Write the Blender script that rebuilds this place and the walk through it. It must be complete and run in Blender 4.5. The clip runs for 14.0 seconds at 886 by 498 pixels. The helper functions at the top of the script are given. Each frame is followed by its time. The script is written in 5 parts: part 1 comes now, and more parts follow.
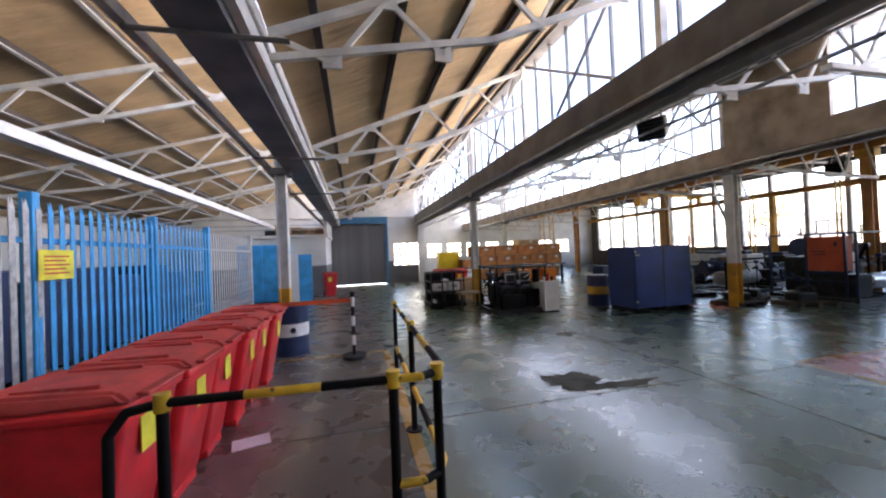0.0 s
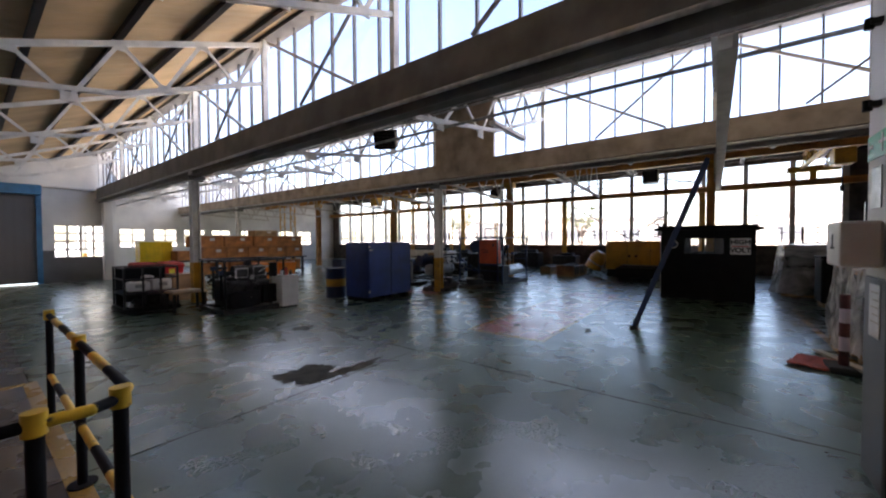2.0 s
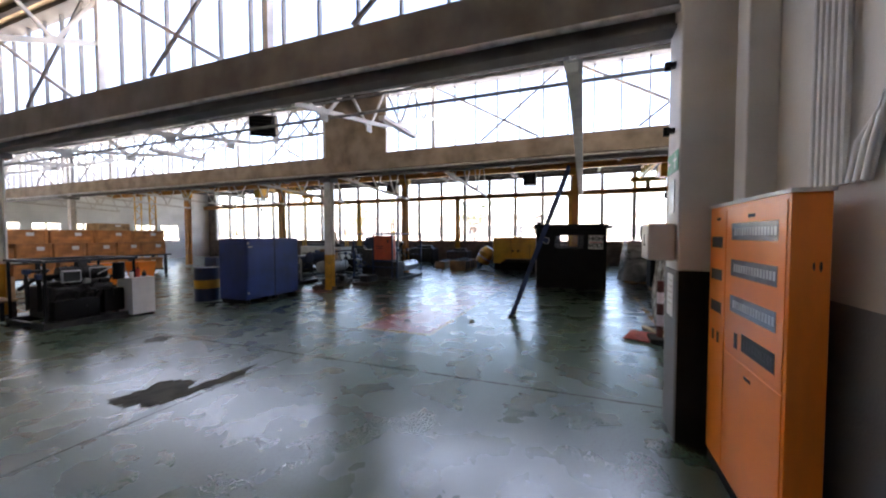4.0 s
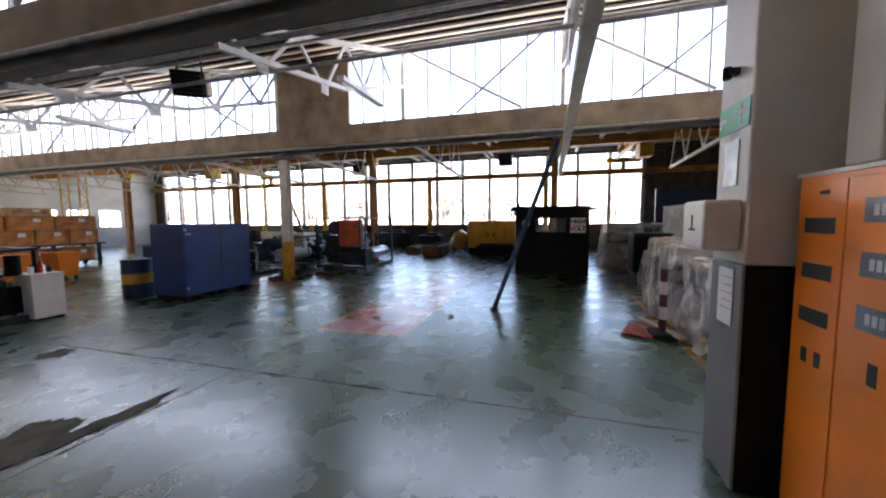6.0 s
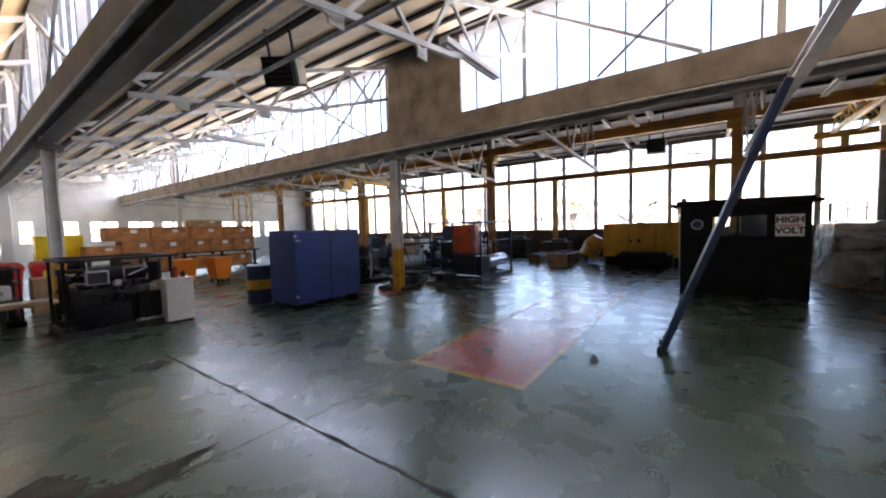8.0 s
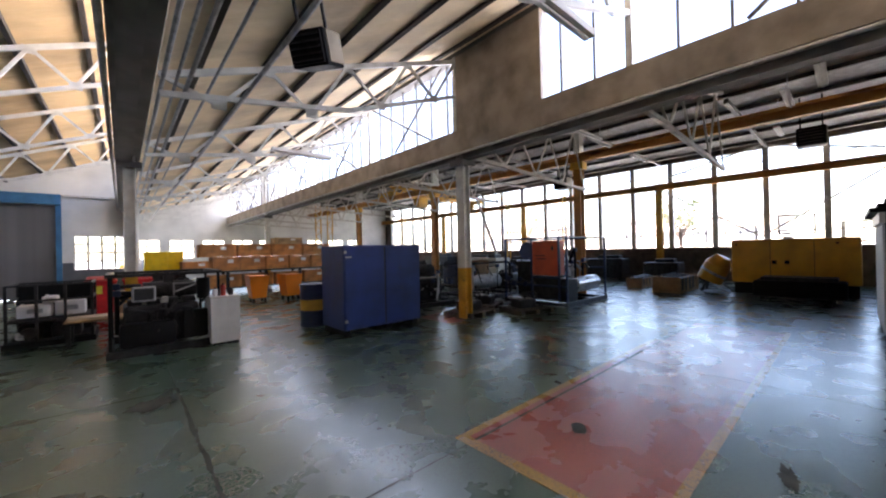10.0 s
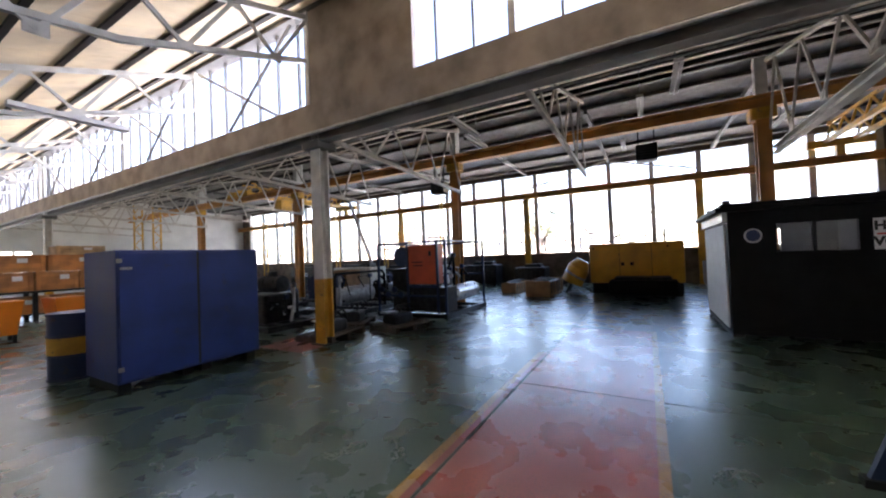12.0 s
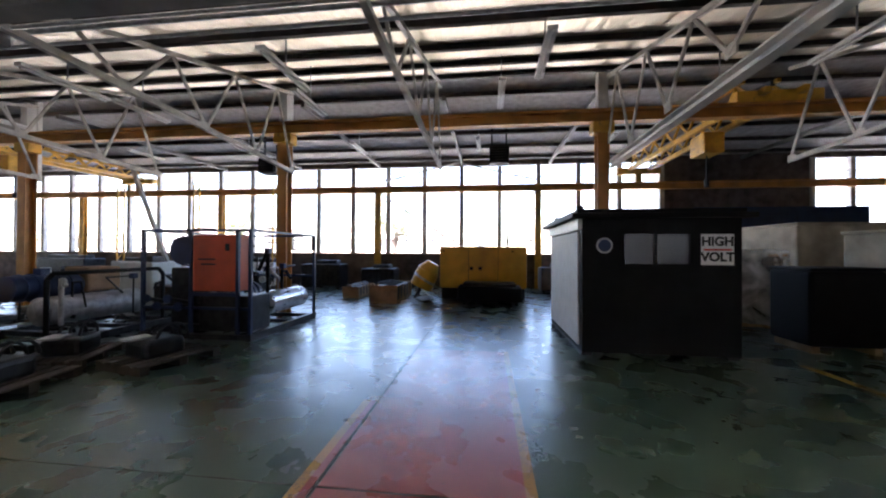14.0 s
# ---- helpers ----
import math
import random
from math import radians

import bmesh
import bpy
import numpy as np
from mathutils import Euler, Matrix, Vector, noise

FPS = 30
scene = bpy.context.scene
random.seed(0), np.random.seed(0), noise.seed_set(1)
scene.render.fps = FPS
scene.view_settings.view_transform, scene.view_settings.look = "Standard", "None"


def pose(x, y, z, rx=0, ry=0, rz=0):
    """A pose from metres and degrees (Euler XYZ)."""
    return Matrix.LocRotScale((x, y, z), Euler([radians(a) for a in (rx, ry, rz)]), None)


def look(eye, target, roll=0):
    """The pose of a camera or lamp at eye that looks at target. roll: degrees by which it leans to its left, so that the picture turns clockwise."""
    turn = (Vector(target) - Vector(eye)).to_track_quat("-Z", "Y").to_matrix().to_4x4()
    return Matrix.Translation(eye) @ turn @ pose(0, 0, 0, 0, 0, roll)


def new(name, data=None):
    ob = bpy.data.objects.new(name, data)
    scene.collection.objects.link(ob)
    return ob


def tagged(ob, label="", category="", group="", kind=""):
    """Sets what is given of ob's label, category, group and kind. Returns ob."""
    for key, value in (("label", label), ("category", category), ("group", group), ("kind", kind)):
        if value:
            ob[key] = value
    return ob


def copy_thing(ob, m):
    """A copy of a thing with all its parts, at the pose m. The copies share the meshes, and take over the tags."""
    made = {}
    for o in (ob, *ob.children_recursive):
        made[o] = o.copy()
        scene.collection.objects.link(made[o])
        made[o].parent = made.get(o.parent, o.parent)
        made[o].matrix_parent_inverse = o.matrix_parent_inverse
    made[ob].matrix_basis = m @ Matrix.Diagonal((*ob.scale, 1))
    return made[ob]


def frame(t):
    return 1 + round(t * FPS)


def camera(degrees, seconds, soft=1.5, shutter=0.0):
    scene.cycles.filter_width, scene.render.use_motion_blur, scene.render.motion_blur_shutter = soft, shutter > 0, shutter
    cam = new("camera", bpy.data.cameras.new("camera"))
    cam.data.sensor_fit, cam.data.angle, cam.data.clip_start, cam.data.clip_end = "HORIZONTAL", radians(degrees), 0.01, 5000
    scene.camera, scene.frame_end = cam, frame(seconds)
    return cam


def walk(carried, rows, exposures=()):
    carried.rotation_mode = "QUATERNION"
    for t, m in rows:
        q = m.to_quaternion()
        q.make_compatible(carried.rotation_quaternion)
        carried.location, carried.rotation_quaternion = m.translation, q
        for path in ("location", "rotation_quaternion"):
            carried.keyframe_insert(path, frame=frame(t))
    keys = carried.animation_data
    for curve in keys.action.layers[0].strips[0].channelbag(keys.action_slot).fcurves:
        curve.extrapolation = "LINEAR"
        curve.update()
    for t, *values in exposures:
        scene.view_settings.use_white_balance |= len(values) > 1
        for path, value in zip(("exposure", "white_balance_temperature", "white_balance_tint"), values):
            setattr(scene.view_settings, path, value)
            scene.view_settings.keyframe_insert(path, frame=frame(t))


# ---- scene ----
EXPO = 3.25
cam = camera(101.6, 14.0, soft=2.1)
PATH = [
    (0, (0.338, -0.081, 1.689), (0.816, 1.861, 1.712), -2.4),
    (0.5, (0.345, -0.048, 1.693), (1.221, 1.75, 1.707), -1.4),
    (1, (0.287, -0.07, 1.741), (1.438, 1.566, 1.731), -1.1),
    (1.5, (0.357, -0.06, 1.703), (1.733, 1.392, 1.696), -1.0),
    (2, (0.371, -0.118, 1.695), (1.969, 1.084, 1.647), -0.3),
    (2.5, (0.358, -0.123, 1.676), (2.052, 0.941, 1.645), -0.3),
    (3, (0.383, -0.173, 1.657), (2.152, 0.76, 1.613), -0.7),
    (3.5, (0.41, -0.215, 1.676), (2.241, 0.588, 1.618), -1.5),
    (4, (0.48, -0.283, 1.71), (2.344, 0.439, 1.636), -0.1),
    (6.5, (1.695, 0.237, 1.708), (3.607, 0.798, 1.538), -0.7),
    (7, (2.072, 0.382, 1.704), (3.943, 1.073, 1.556), -0.2),
    (7.5, (2.474, 0.583, 1.619), (4.158, 1.655, 1.511), -0.3),
    (8, (2.854, 0.724, 1.616), (4.476, 1.888, 1.501), -1.5),
    (8.5, (3.22, 0.853, 1.607), (4.632, 2.263, 1.481), -2.6),
    (9, (3.547, 1.048, 1.593), (4.916, 2.505, 1.539), -1.3),
    (11.5, (4.956, 2.048, 1.436), (6.259, 3.564, 1.484), -2.3),
    (12, (5.321, 2.194, 1.429), (7.061, 3.18, 1.469), -2.3),
    (12.5, (5.738, 2.23, 1.471), (7.61, 2.933, 1.505), 0.2),
    (13, (6.168, 2.323, 1.487), (8.113, 2.787, 1.456), 0.3),
    (13.5, (6.615, 2.335, 1.467), (8.573, 2.744, 1.442), 0.1),
    (14, (7.079, 2.434, 1.447), (9.064, 2.678, 1.464), 0.3),
]
walk(cam, [(t, look(eye, target, roll)) for t, eye, target, roll in PATH],
     [(t, EXPO + d, 7000 if t < 12 else 6550, 24) for t, d in ((0, 0.0), (0.5, -0.45), (1, -0.8), (1.5, -1.0), (2, -0.8), (2.5, -0.75), (3, 0.0), (4, 0.0), (6.5, 0.0), (9, -0.05), (11.5, 0.0), (12.5, 0.1), (14, 0.25))])

# ---- world, sun, light ----
world = bpy.data.worlds.new("sky")
scene.world = world
world.use_nodes = True
wn = world.node_tree.nodes
sky = wn.new("ShaderNodeTexSky")
sky.sky_type = "NISHITA"
sky.sun_disc = False
sky.sun_elevation, sky.sun_rotation = radians(48), radians(-75)
wn["Background"].inputs["Strength"].default_value = 0.15
world.node_tree.links.new(sky.outputs[0], wn["Background"].inputs[0])
sun = new("sun", bpy.data.lights.new("sun", "SUN"))
sun.data.energy, sun.data.angle, sun.data.color = 5.0, radians(0.5), (1.0, 0.95, 0.87)
sun.matrix_world = look((-30, 8, 34), (0, 0, 0))


def area(name, eye, target, w, h, energy, colour):
    lamp = new(name, bpy.data.lights.new(name, "AREA"))
    lamp.data.shape, lamp.data.size, lamp.data.size_y = "RECTANGLE", w, h
    lamp.data.energy, lamp.data.color = energy, colour
    lamp.matrix_world = look(eye, target)
    return lamp


# ---- plan ----
G0, G1, G2, G3, EAST = -0.75, 4.18, 9.68, 15.6, 22.4
NORTH_A, NORTH_B, SOUTH, WEST = 22.0, 30.0, -14.0, -10.0
Z_BOT, Z_TOP, RIDGE = 3.46, 4.08, 5.8
TRUSS_Y = [-0.1 + 3.6 * k for k in range(9)]
area("sky_light_bay_one", (G1 + 0.5, 8.5, 4.95), (G1 - 3, 8.5, 4.0), 26, 1.6, 40, (0.86, 0.93, 1.0))
area("sky_light_bay_zero", (G0 + 0.5, 8.5, 4.95), (G0 - 3, 8.5, 4.0), 26, 1.6, 95, (0.86, 0.93, 1.0))
area("sky_light_bay_two", (G2 + 0.5, 9, 4.95), (G2 - 3, 9, 4.0), 42, 1.6, 150, (0.93, 0.96, 1.0))


# ---- materials ----
def mat(name, col, rough=0.6, metal=0.0, var=0.15, scale=6.0, bump=0.15, col2=None, grain=60.0, vary=0.0, spec=0.5):
    """Base colour broken up by large stains and fine grain, with bump; col2 shows through where worn."""
    m = bpy.data.materials.new(name)
    m.use_nodes = True
    n, l = m.node_tree.nodes, m.node_tree.links
    b = n["Principled BSDF"]
    tc = n.new("ShaderNodeTexCoord")
    n1, n2 = n.new("ShaderNodeTexNoise"), n.new("ShaderNodeTexNoise")
    n1.inputs["Scale"].default_value, n1.inputs["Detail"].default_value = scale, 6
    n2.inputs["Scale"].default_value, n2.inputs["Detail"].default_value = grain, 3
    l.new(tc.outputs["Object"], n1.inputs["Vector"])
    l.new(tc.outputs["Object"], n2.inputs["Vector"])
    ramp = n.new("ShaderNodeValToRGB")
    lo = [c * (1 - var * 1.6) for c in col]
    hi = [min(1, c * (1 + var)) for c in col]
    ramp.color_ramp.elements[0].position, ramp.color_ramp.elements[0].color = 0.32, (*lo, 1)
    ramp.color_ramp.elements[1].position, ramp.color_ramp.elements[1].color = 0.62, (*hi, 1)
    l.new(n1.outputs["Fac"], ramp.inputs["Fac"])
    out = ramp.outputs["Color"]
    if col2:
        mix = n.new("ShaderNodeMix")
        mix.data_type = "RGBA"
        wear = n.new("ShaderNodeValToRGB")
        wear.color_ramp.elements[0].position, wear.color_ramp.elements[1].position = 0.60, 0.68
        n3 = n.new("ShaderNodeTexNoise")
        n3.inputs["Scale"].default_value, n3.inputs["Detail"].default_value = scale * 2.3, 9
        n3.inputs["Roughness"].default_value = 0.7
        l.new(tc.outputs["Object"], n3.inputs["Vector"])
        l.new(n3.outputs["Fac"], wear.inputs["Fac"])
        l.new(wear.outputs["Color"], mix.inputs["Factor"])
        l.new(out, mix.inputs["A"])
        mix.inputs["B"].default_value = (*col2, 1)
        out = mix.outputs["Result"]
    if vary:
        oi, hsv, mr = n.new("ShaderNodeObjectInfo"), n.new("ShaderNodeHueSaturation"), n.new("ShaderNodeMapRange")
        mr.inputs["To Min"].default_value, mr.inputs["To Max"].default_value = 1 - vary, 1 + vary
        l.new(oi.outputs["Random"], mr.inputs["Value"])
        l.new(mr.outputs["Result"], hsv.inputs["Value"])
        l.new(out, hsv.inputs["Color"])
        out = hsv.outputs["Color"]
    l.new(out, b.inputs["Base Color"])
    rr = n.new("ShaderNodeMapRange")
    rr.inputs["To Min"].default_value, rr.inputs["To Max"].default_value = max(0.03, rough - 0.12), min(1, rough + 0.12)
    l.new(n1.outputs["Fac"], rr.inputs["Value"])
    l.new(rr.outputs["Result"], b.inputs["Roughness"])
    b.inputs["Metallic"].default_value = metal
    b.inputs["Specular IOR Level"].default_value = spec
    if bump:
        bp = n.new("ShaderNodeBump")
        bp.inputs["Strength"].default_value, bp.inputs["Distance"].default_value = bump, 0.01
        l.new(n2.outputs["Fac"], bp.inputs["Height"])
        l.new(bp.outputs["Normal"], b.inputs["Normal"])
    return m


def glass(name, tint, keep):
    m = bpy.data.materials.new(name)
    m.use_nodes = True
    n, l = m.node_tree.nodes, m.node_tree.links
    n.remove(n["Principled BSDF"])
    tr, gl, mx = n.new("ShaderNodeBsdfTransparent"), n.new("ShaderNodeBsdfGlossy"), n.new("ShaderNodeMixShader")
    tr.inputs[0].default_value = (*tint, 1)
    gl.inputs["Roughness"].default_value = 0.12
    mx.inputs[0].default_value = 1 - keep
    l.new(tr.outputs[0], mx.inputs[1])
    l.new(gl.outputs[0], mx.inputs[2])
    l.new(mx.outputs[0], n["Material Output"].inputs[0])
    return m


def floor_paint(name, col, worn, patchy):
    """Worn floor paint: chips down to concrete, dark scuffs, wet-looking sheen that varies."""
    m = bpy.data.materials.new(name)
    m.use_nodes = True
    n, l = m.node_tree.nodes, m.node_tree.links
    b = n["Principled BSDF"]
    tc = n.new("ShaderNodeTexCoord")

    def noise_tex(scale, detail, rough):
        t = n.new("ShaderNodeTexNoise")
        t.inputs["Scale"].default_value, t.inputs["Detail"].default_value, t.inputs["Roughness"].default_value = scale, detail, rough
        l.new(tc.outputs["Object"], t.inputs["Vector"])
        return t.outputs["Fac"]

    def step(src, a, c):
        r = n.new("ShaderNodeMapRange")
        r.inputs["From Min"].default_value, r.inputs["From Max"].default_value = a, c
        l.new(src, r.inputs["Value"])
        return r.outputs["Result"]

    def blend(fac, a, c):
        x = n.new("ShaderNodeMix")
        x.data_type = "RGBA"
        l.new(fac, x.inputs["Factor"])
        for src, s in ((a, "A"), (c, "B")):
            if isinstance(src, tuple):
                x.inputs[s].default_value = (*src, 1)
            else:
                l.new(src, x.inputs[s])
        return x.outputs["Result"]

    def product(p, q):
        k = n.new("ShaderNodeMath")
        k.operation = "MULTIPLY"
        l.new(p, k.inputs[0])
        l.new(q, k.inputs[1])
        return k.outputs[0]

    big, mid, fine, grit = noise_tex(0.45, 5, 0.6), noise_tex(2.3, 5, 0.5), noise_tex(70, 4, 0.6), noise_tex(42, 4, 0.6)
    zone = step(noise_tex(0.8, 3, 0.5), 0.40 - patchy, 0.72 - patchy)
    pits = product(step(grit, 0.50, 0.60), zone)
    c = blend(step(big, 0.25, 0.75), tuple(v * 0.8 for v in col), tuple(v * 1.12 for v in col))
    c = blend(step(mid, 0.35, 0.85), c, tuple(v * 0.75 + w * 0.2 for v, w in zip(col, worn)))
    c = blend(pits, c, tuple(w * 0.66 for w in worn))
    c = blend(step(noise_tex(6.5, 9, 0.75), 0.67, 0.70), c, (0.03, 0.03, 0.026))
    l.new(c, b.inputs["Base Color"])
    r = n.new("ShaderNodeMapRange")
    r.inputs["From Min"].default_value, r.inputs["From Max"].default_value = 0.3, 0.7
    r.inputs["To Min"].default_value, r.inputs["To Max"].default_value = 0.23, 0.33
    l.new(mid, r.inputs["Value"])
    l.new(r.outputs["Result"], b.inputs["Roughness"])
    b.inputs["Specular IOR Level"].default_value = 1.0
    b.inputs["Coat Weight"].default_value, b.inputs["Coat Roughness"].default_value = 0.35, 0.24
    # Blue specular tint puts the sky's bluish sheen into the paint.
    b.inputs["Specular Tint"].default_value = (0.78, 0.91, 1.0, 1)
    bp = n.new("ShaderNodeBump")
    bp.inputs["Strength"].default_value, bp.inputs["Distance"].default_value = 0.14, 0.004
    bp.invert = True
    add = n.new("ShaderNodeMath")
    add.operation = "MULTIPLY_ADD"
    add.inputs[1].default_value = 0.12
    l.new(fine, add.inputs[0])
    l.new(pits, add.inputs[2])
    l.new(add.outputs[0], bp.inputs["Height"])
    l.new(bp.outputs["Normal"], b.inputs["Normal"])
    return m


def lining(name, col, metal=0.0, rough=0.75):
    """Roof lining: sagging quilted sheet with runs of stain across the slope."""
    m = mat(name, col, rough, metal, 0.2, 0.7, 0.0)
    n, l = m.node_tree.nodes, m.node_tree.links
    tc, mp, tx, bp = n.new("ShaderNodeTexCoord"), n.new("ShaderNodeMapping"), n.new("ShaderNodeTexNoise"), n.new("ShaderNodeBump")
    mp.inputs["Scale"].default_value = (0.7, 3.2, 1)
    tx.inputs["Scale"].default_value, tx.inputs["Detail"].default_value = 1.3, 3
    bp.inputs["Strength"].default_value, bp.inputs["Distance"].default_value = 0.7, 0.12
    l.new(tc.outputs["Object"], mp.inputs["Vector"])
    l.new(mp.outputs[0], tx.inputs["Vector"])
    l.new(tx.outputs["Fac"], bp.inputs["Height"])
    l.new(bp.outputs["Normal"], n["Principled BSDF"].inputs["Normal"])
    return m


M = dict(
    green=floor_paint("green_floor_paint", (0.056, 0.104, 0.070), (0.05, 0.075, 0.052), 0.0),
    grey_floor=floor_paint("bare_concrete", (0.105, 0.088, 0.082), (0.085, 0.072, 0.066), -0.1),
    redpad=floor_paint("red_floor_paint", (0.33, 0.085, 0.062), (0.22, 0.07, 0.055), -0.06),
    yline=floor_paint("yellow_floor_line", (0.42, 0.24, 0.05), (0.16, 0.12, 0.08), 0.06),
    joint=mat("joint_filler", (0.025, 0.022, 0.02), 0.9),
    stain=mat("oil_stain", (0.05, 0.052, 0.04), 0.7, 0, 0.45, 5, 0.5, (0.07, 0.075, 0.055), 60, 0.0, 0.25),
    oldwood=mat("oil_soaked_timber", (0.06, 0.048, 0.036), 0.8, 0, 0.3, 5, 0.3, None, 50, 0.2),
    soil=mat("yard_concrete", (0.72, 0.69, 0.64), 0.9),
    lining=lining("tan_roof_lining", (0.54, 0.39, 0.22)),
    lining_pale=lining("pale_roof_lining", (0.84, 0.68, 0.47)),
    foil=lining("pale_foil_lining", (0.74, 0.66, 0.53), 0.7, 0.4),
    sheet=mat("grey_roof_sheet", (0.3, 0.28, 0.26), 0.7),
    purlin=mat("dark_purlin", (0.055, 0.045, 0.04), 0.6),
    gutter=mat("grey_gutter_steel", (0.13, 0.125, 0.12), 0.55, 0, 0.25, 2),
    girder=mat("beige_girder_paint", (0.30, 0.25, 0.2), 0.6, 0, 0.25, 2),
    white=mat("white_steel_paint", (0.66, 0.66, 0.63), 0.5, 0, 0.12, 4, 0.1),
    wall=mat("white_wall_paint", (0.68, 0.68, 0.65), 0.7, 0, 0.1, 0.8),
    wallgrey=mat("grey_wall_dado", (0.16, 0.165, 0.17), 0.6, 0, 0.15, 1),
    brick=mat("dark_brick", (0.12, 0.09, 0.075), 0.8, 0, 0.3, 3),
    cream=mat("cream_wall_paint", (0.60, 0.57, 0.50), 0.65, 0, 0.1, 0.9, 0.2),
    pillar=mat("pale_grey_pillar_paint", (0.60, 0.59, 0.55), 0.6, 0, 0.1, 1.2, 0.2),
    frame=mat("window_frame_paint", (0.5, 0.47, 0.42), 0.5),
    mullion=mat("grey_mullion_paint", (0.42, 0.40, 0.36), 0.55, 0, 0.15, 3),
    bar=mat("glazing_bar", (0.16, 0.15, 0.14), 0.5),
    roof_glass=glass("wired_roof_glass", (0.93, 0.96, 1.0), 0.93),
    glass=glass("window_glass", (0.95, 0.97, 0.97), 0.94),
    yellow=mat("yellow_steel_paint", (0.62, 0.33, 0.03), 0.45, 0, 0.2, 3, 0.1, (0.2, 0.12, 0.05)),
    beam=mat("ochre_crane_paint", (0.50, 0.21, 0.035), 0.5, 0, 0.2, 2, 0.1),
    gen=mat("yellow_generator_paint", (0.66, 0.36, 0.03), 0.4, 0, 0.12, 2, 0.05),
    black=mat("black_paint", (0.008, 0.008, 0.009), 0.6, 0, 0.2, 4, 0.1, None, 60, 0.0, 0.15),
    rubber=mat("black_rubber", (0.018, 0.018, 0.018), 0.8),
    iron=mat("oily_dark_iron", (0.035, 0.034, 0.035), 0.42, 0.6, 0.35, 8, 0.3),
    navy=mat("navy_steel_paint", (0.012, 0.028, 0.085), 0.42, 0, 0.2, 3, 0.1, (0.05, 0.04, 0.03)),
    blue=mat("blue_cabinet_paint", (0.016, 0.04, 0.19), 0.5, 0, 0.18, 2, 0.1, (0.03, 0.04, 0.11)),
    skyblue=mat("bright_blue_paint", (0.02, 0.33, 0.68), 0.45, 0, 0.15, 3, 0.1),
    doorblue=mat("faded_blue_paint", (0.04, 0.18, 0.33), 0.5, 0, 0.15, 2),
    galv=mat("galvanised_steel", (0.42, 0.43, 0.44), 0.45, 0.5, 0.2, 10, 0.05),
    shutter=mat("grey_shutter_steel", (0.17, 0.16, 0.15), 0.5, 0.2, 0.15, 3),
    red=mat("red_plastic", (0.72, 0.028, 0.034), 0.38, 0, 0.12, 5, 0.12),
    lidred=mat("dusty_red_plastic", (0.50, 0.05, 0.045), 0.6, 0, 0.25, 4, 0.15, (0.40, 0.16, 0.13)),
    redpanel=mat("red_orange_panel", (0.62, 0.10, 0.035), 0.5, 0, 0.1, 3),
    tape=mat("red_webbing", (0.62, 0.09, 0.03), 0.6),
    dark_red=mat("dirty_dark_red", (0.10, 0.02, 0.02), 0.6, 0, 0.3, 6),
    rag=mat("faded_red_cloth", (0.33, 0.09, 0.08), 0.9, 0, 0.3, 6, 0.4),
    orange=mat("orange_enamel", (0.90, 0.24, 0.015), 0.35, 0, 0.07, 2, 0.05),
    crate=mat("orange_crate_wood", (0.50, 0.20, 0.06), 0.7, 0, 0.25, 3, 0.25, None, 60, 0.15),
    ply=mat("raw_timber", (0.42, 0.29, 0.16), 0.75, 0, 0.25, 4, 0.3, None, 50, 0.2),
    card=mat("brown_cardboard", (0.36, 0.22, 0.12), 0.8, 0, 0.2, 4, 0.1, None, 50, 0.2),
    yplastic=mat("bright_yellow_plastic", (0.85, 0.60, 0.01), 0.45, 0, 0.1, 4),
    label=mat("yellow_label", (0.75, 0.68, 0.06), 0.5),
    paper=mat("white_paper", (0.75, 0.75, 0.74), 0.7, 0, 0.04),
    ink=mat("black_ink", (0.02, 0.02, 0.02), 0.6),
    redink=mat("red_ink", (0.55, 0.05, 0.03), 0.6),
    sign_green=mat("green_sign", (0.01, 0.30, 0.13), 0.4),
    offwhite=mat("off_white_enamel", (0.62, 0.61, 0.57), 0.4, 0, 0.1, 3),
    steel=mat("bright_steel", (0.5, 0.5, 0.5), 0.3, 0.9, 0.15, 8),
    pinkpaper=mat("pale_pink_paper", (0.70, 0.58, 0.66), 0.7, 0, 0.05),
    clearslot=mat("breaker_window", (0.16, 0.17, 0.19), 0.2),
    canvas=mat("beige_canvas", (0.42, 0.36, 0.27), 0.85, 0, 0.2, 2, 0.3),
    leaf=mat("leaf", (0.09, 0.12, 0.05), 0.7, 0, 0.3, 2),
    house=mat("render_wall", (0.5, 0.45, 0.4), 0.8),
)
pm = mat("milky_plastic_film", (0.92, 0.92, 0.92), 0.2, 0, 0.05, 5, 0.3)
nn = pm.node_tree.nodes
tr, mx = nn.new("ShaderNodeBsdfTransparent"), nn.new("ShaderNodeMixShader")
wv, wr = nn.new("ShaderNodeTexNoise"), nn.new("ShaderNodeMapRange")
wv.inputs["Scale"].default_value, wv.inputs["Detail"].default_value, wv.inputs["Distortion"].default_value = 2.2, 6, 2.2
wr.inputs["From Min"].default_value, wr.inputs["From Max"].default_value = 0.36, 0.68
wr.inputs["To Min"].default_value, wr.inputs["To Max"].default_value = 0.2, 0.85
pm.node_tree.links.new(wv.outputs["Fac"], wr.inputs["Value"])
pm.node_tree.links.new(wr.outputs["Result"], mx.inputs[0])
pm.node_tree.links.new(tr.outputs[0], mx.inputs[1])
pm.node_tree.links.new(nn["Principled BSDF"].outputs[0], mx.inputs[2])
pm.node_tree.links.new(mx.outputs[0], nn["Material Output"].inputs[0])
M["film"] = pm


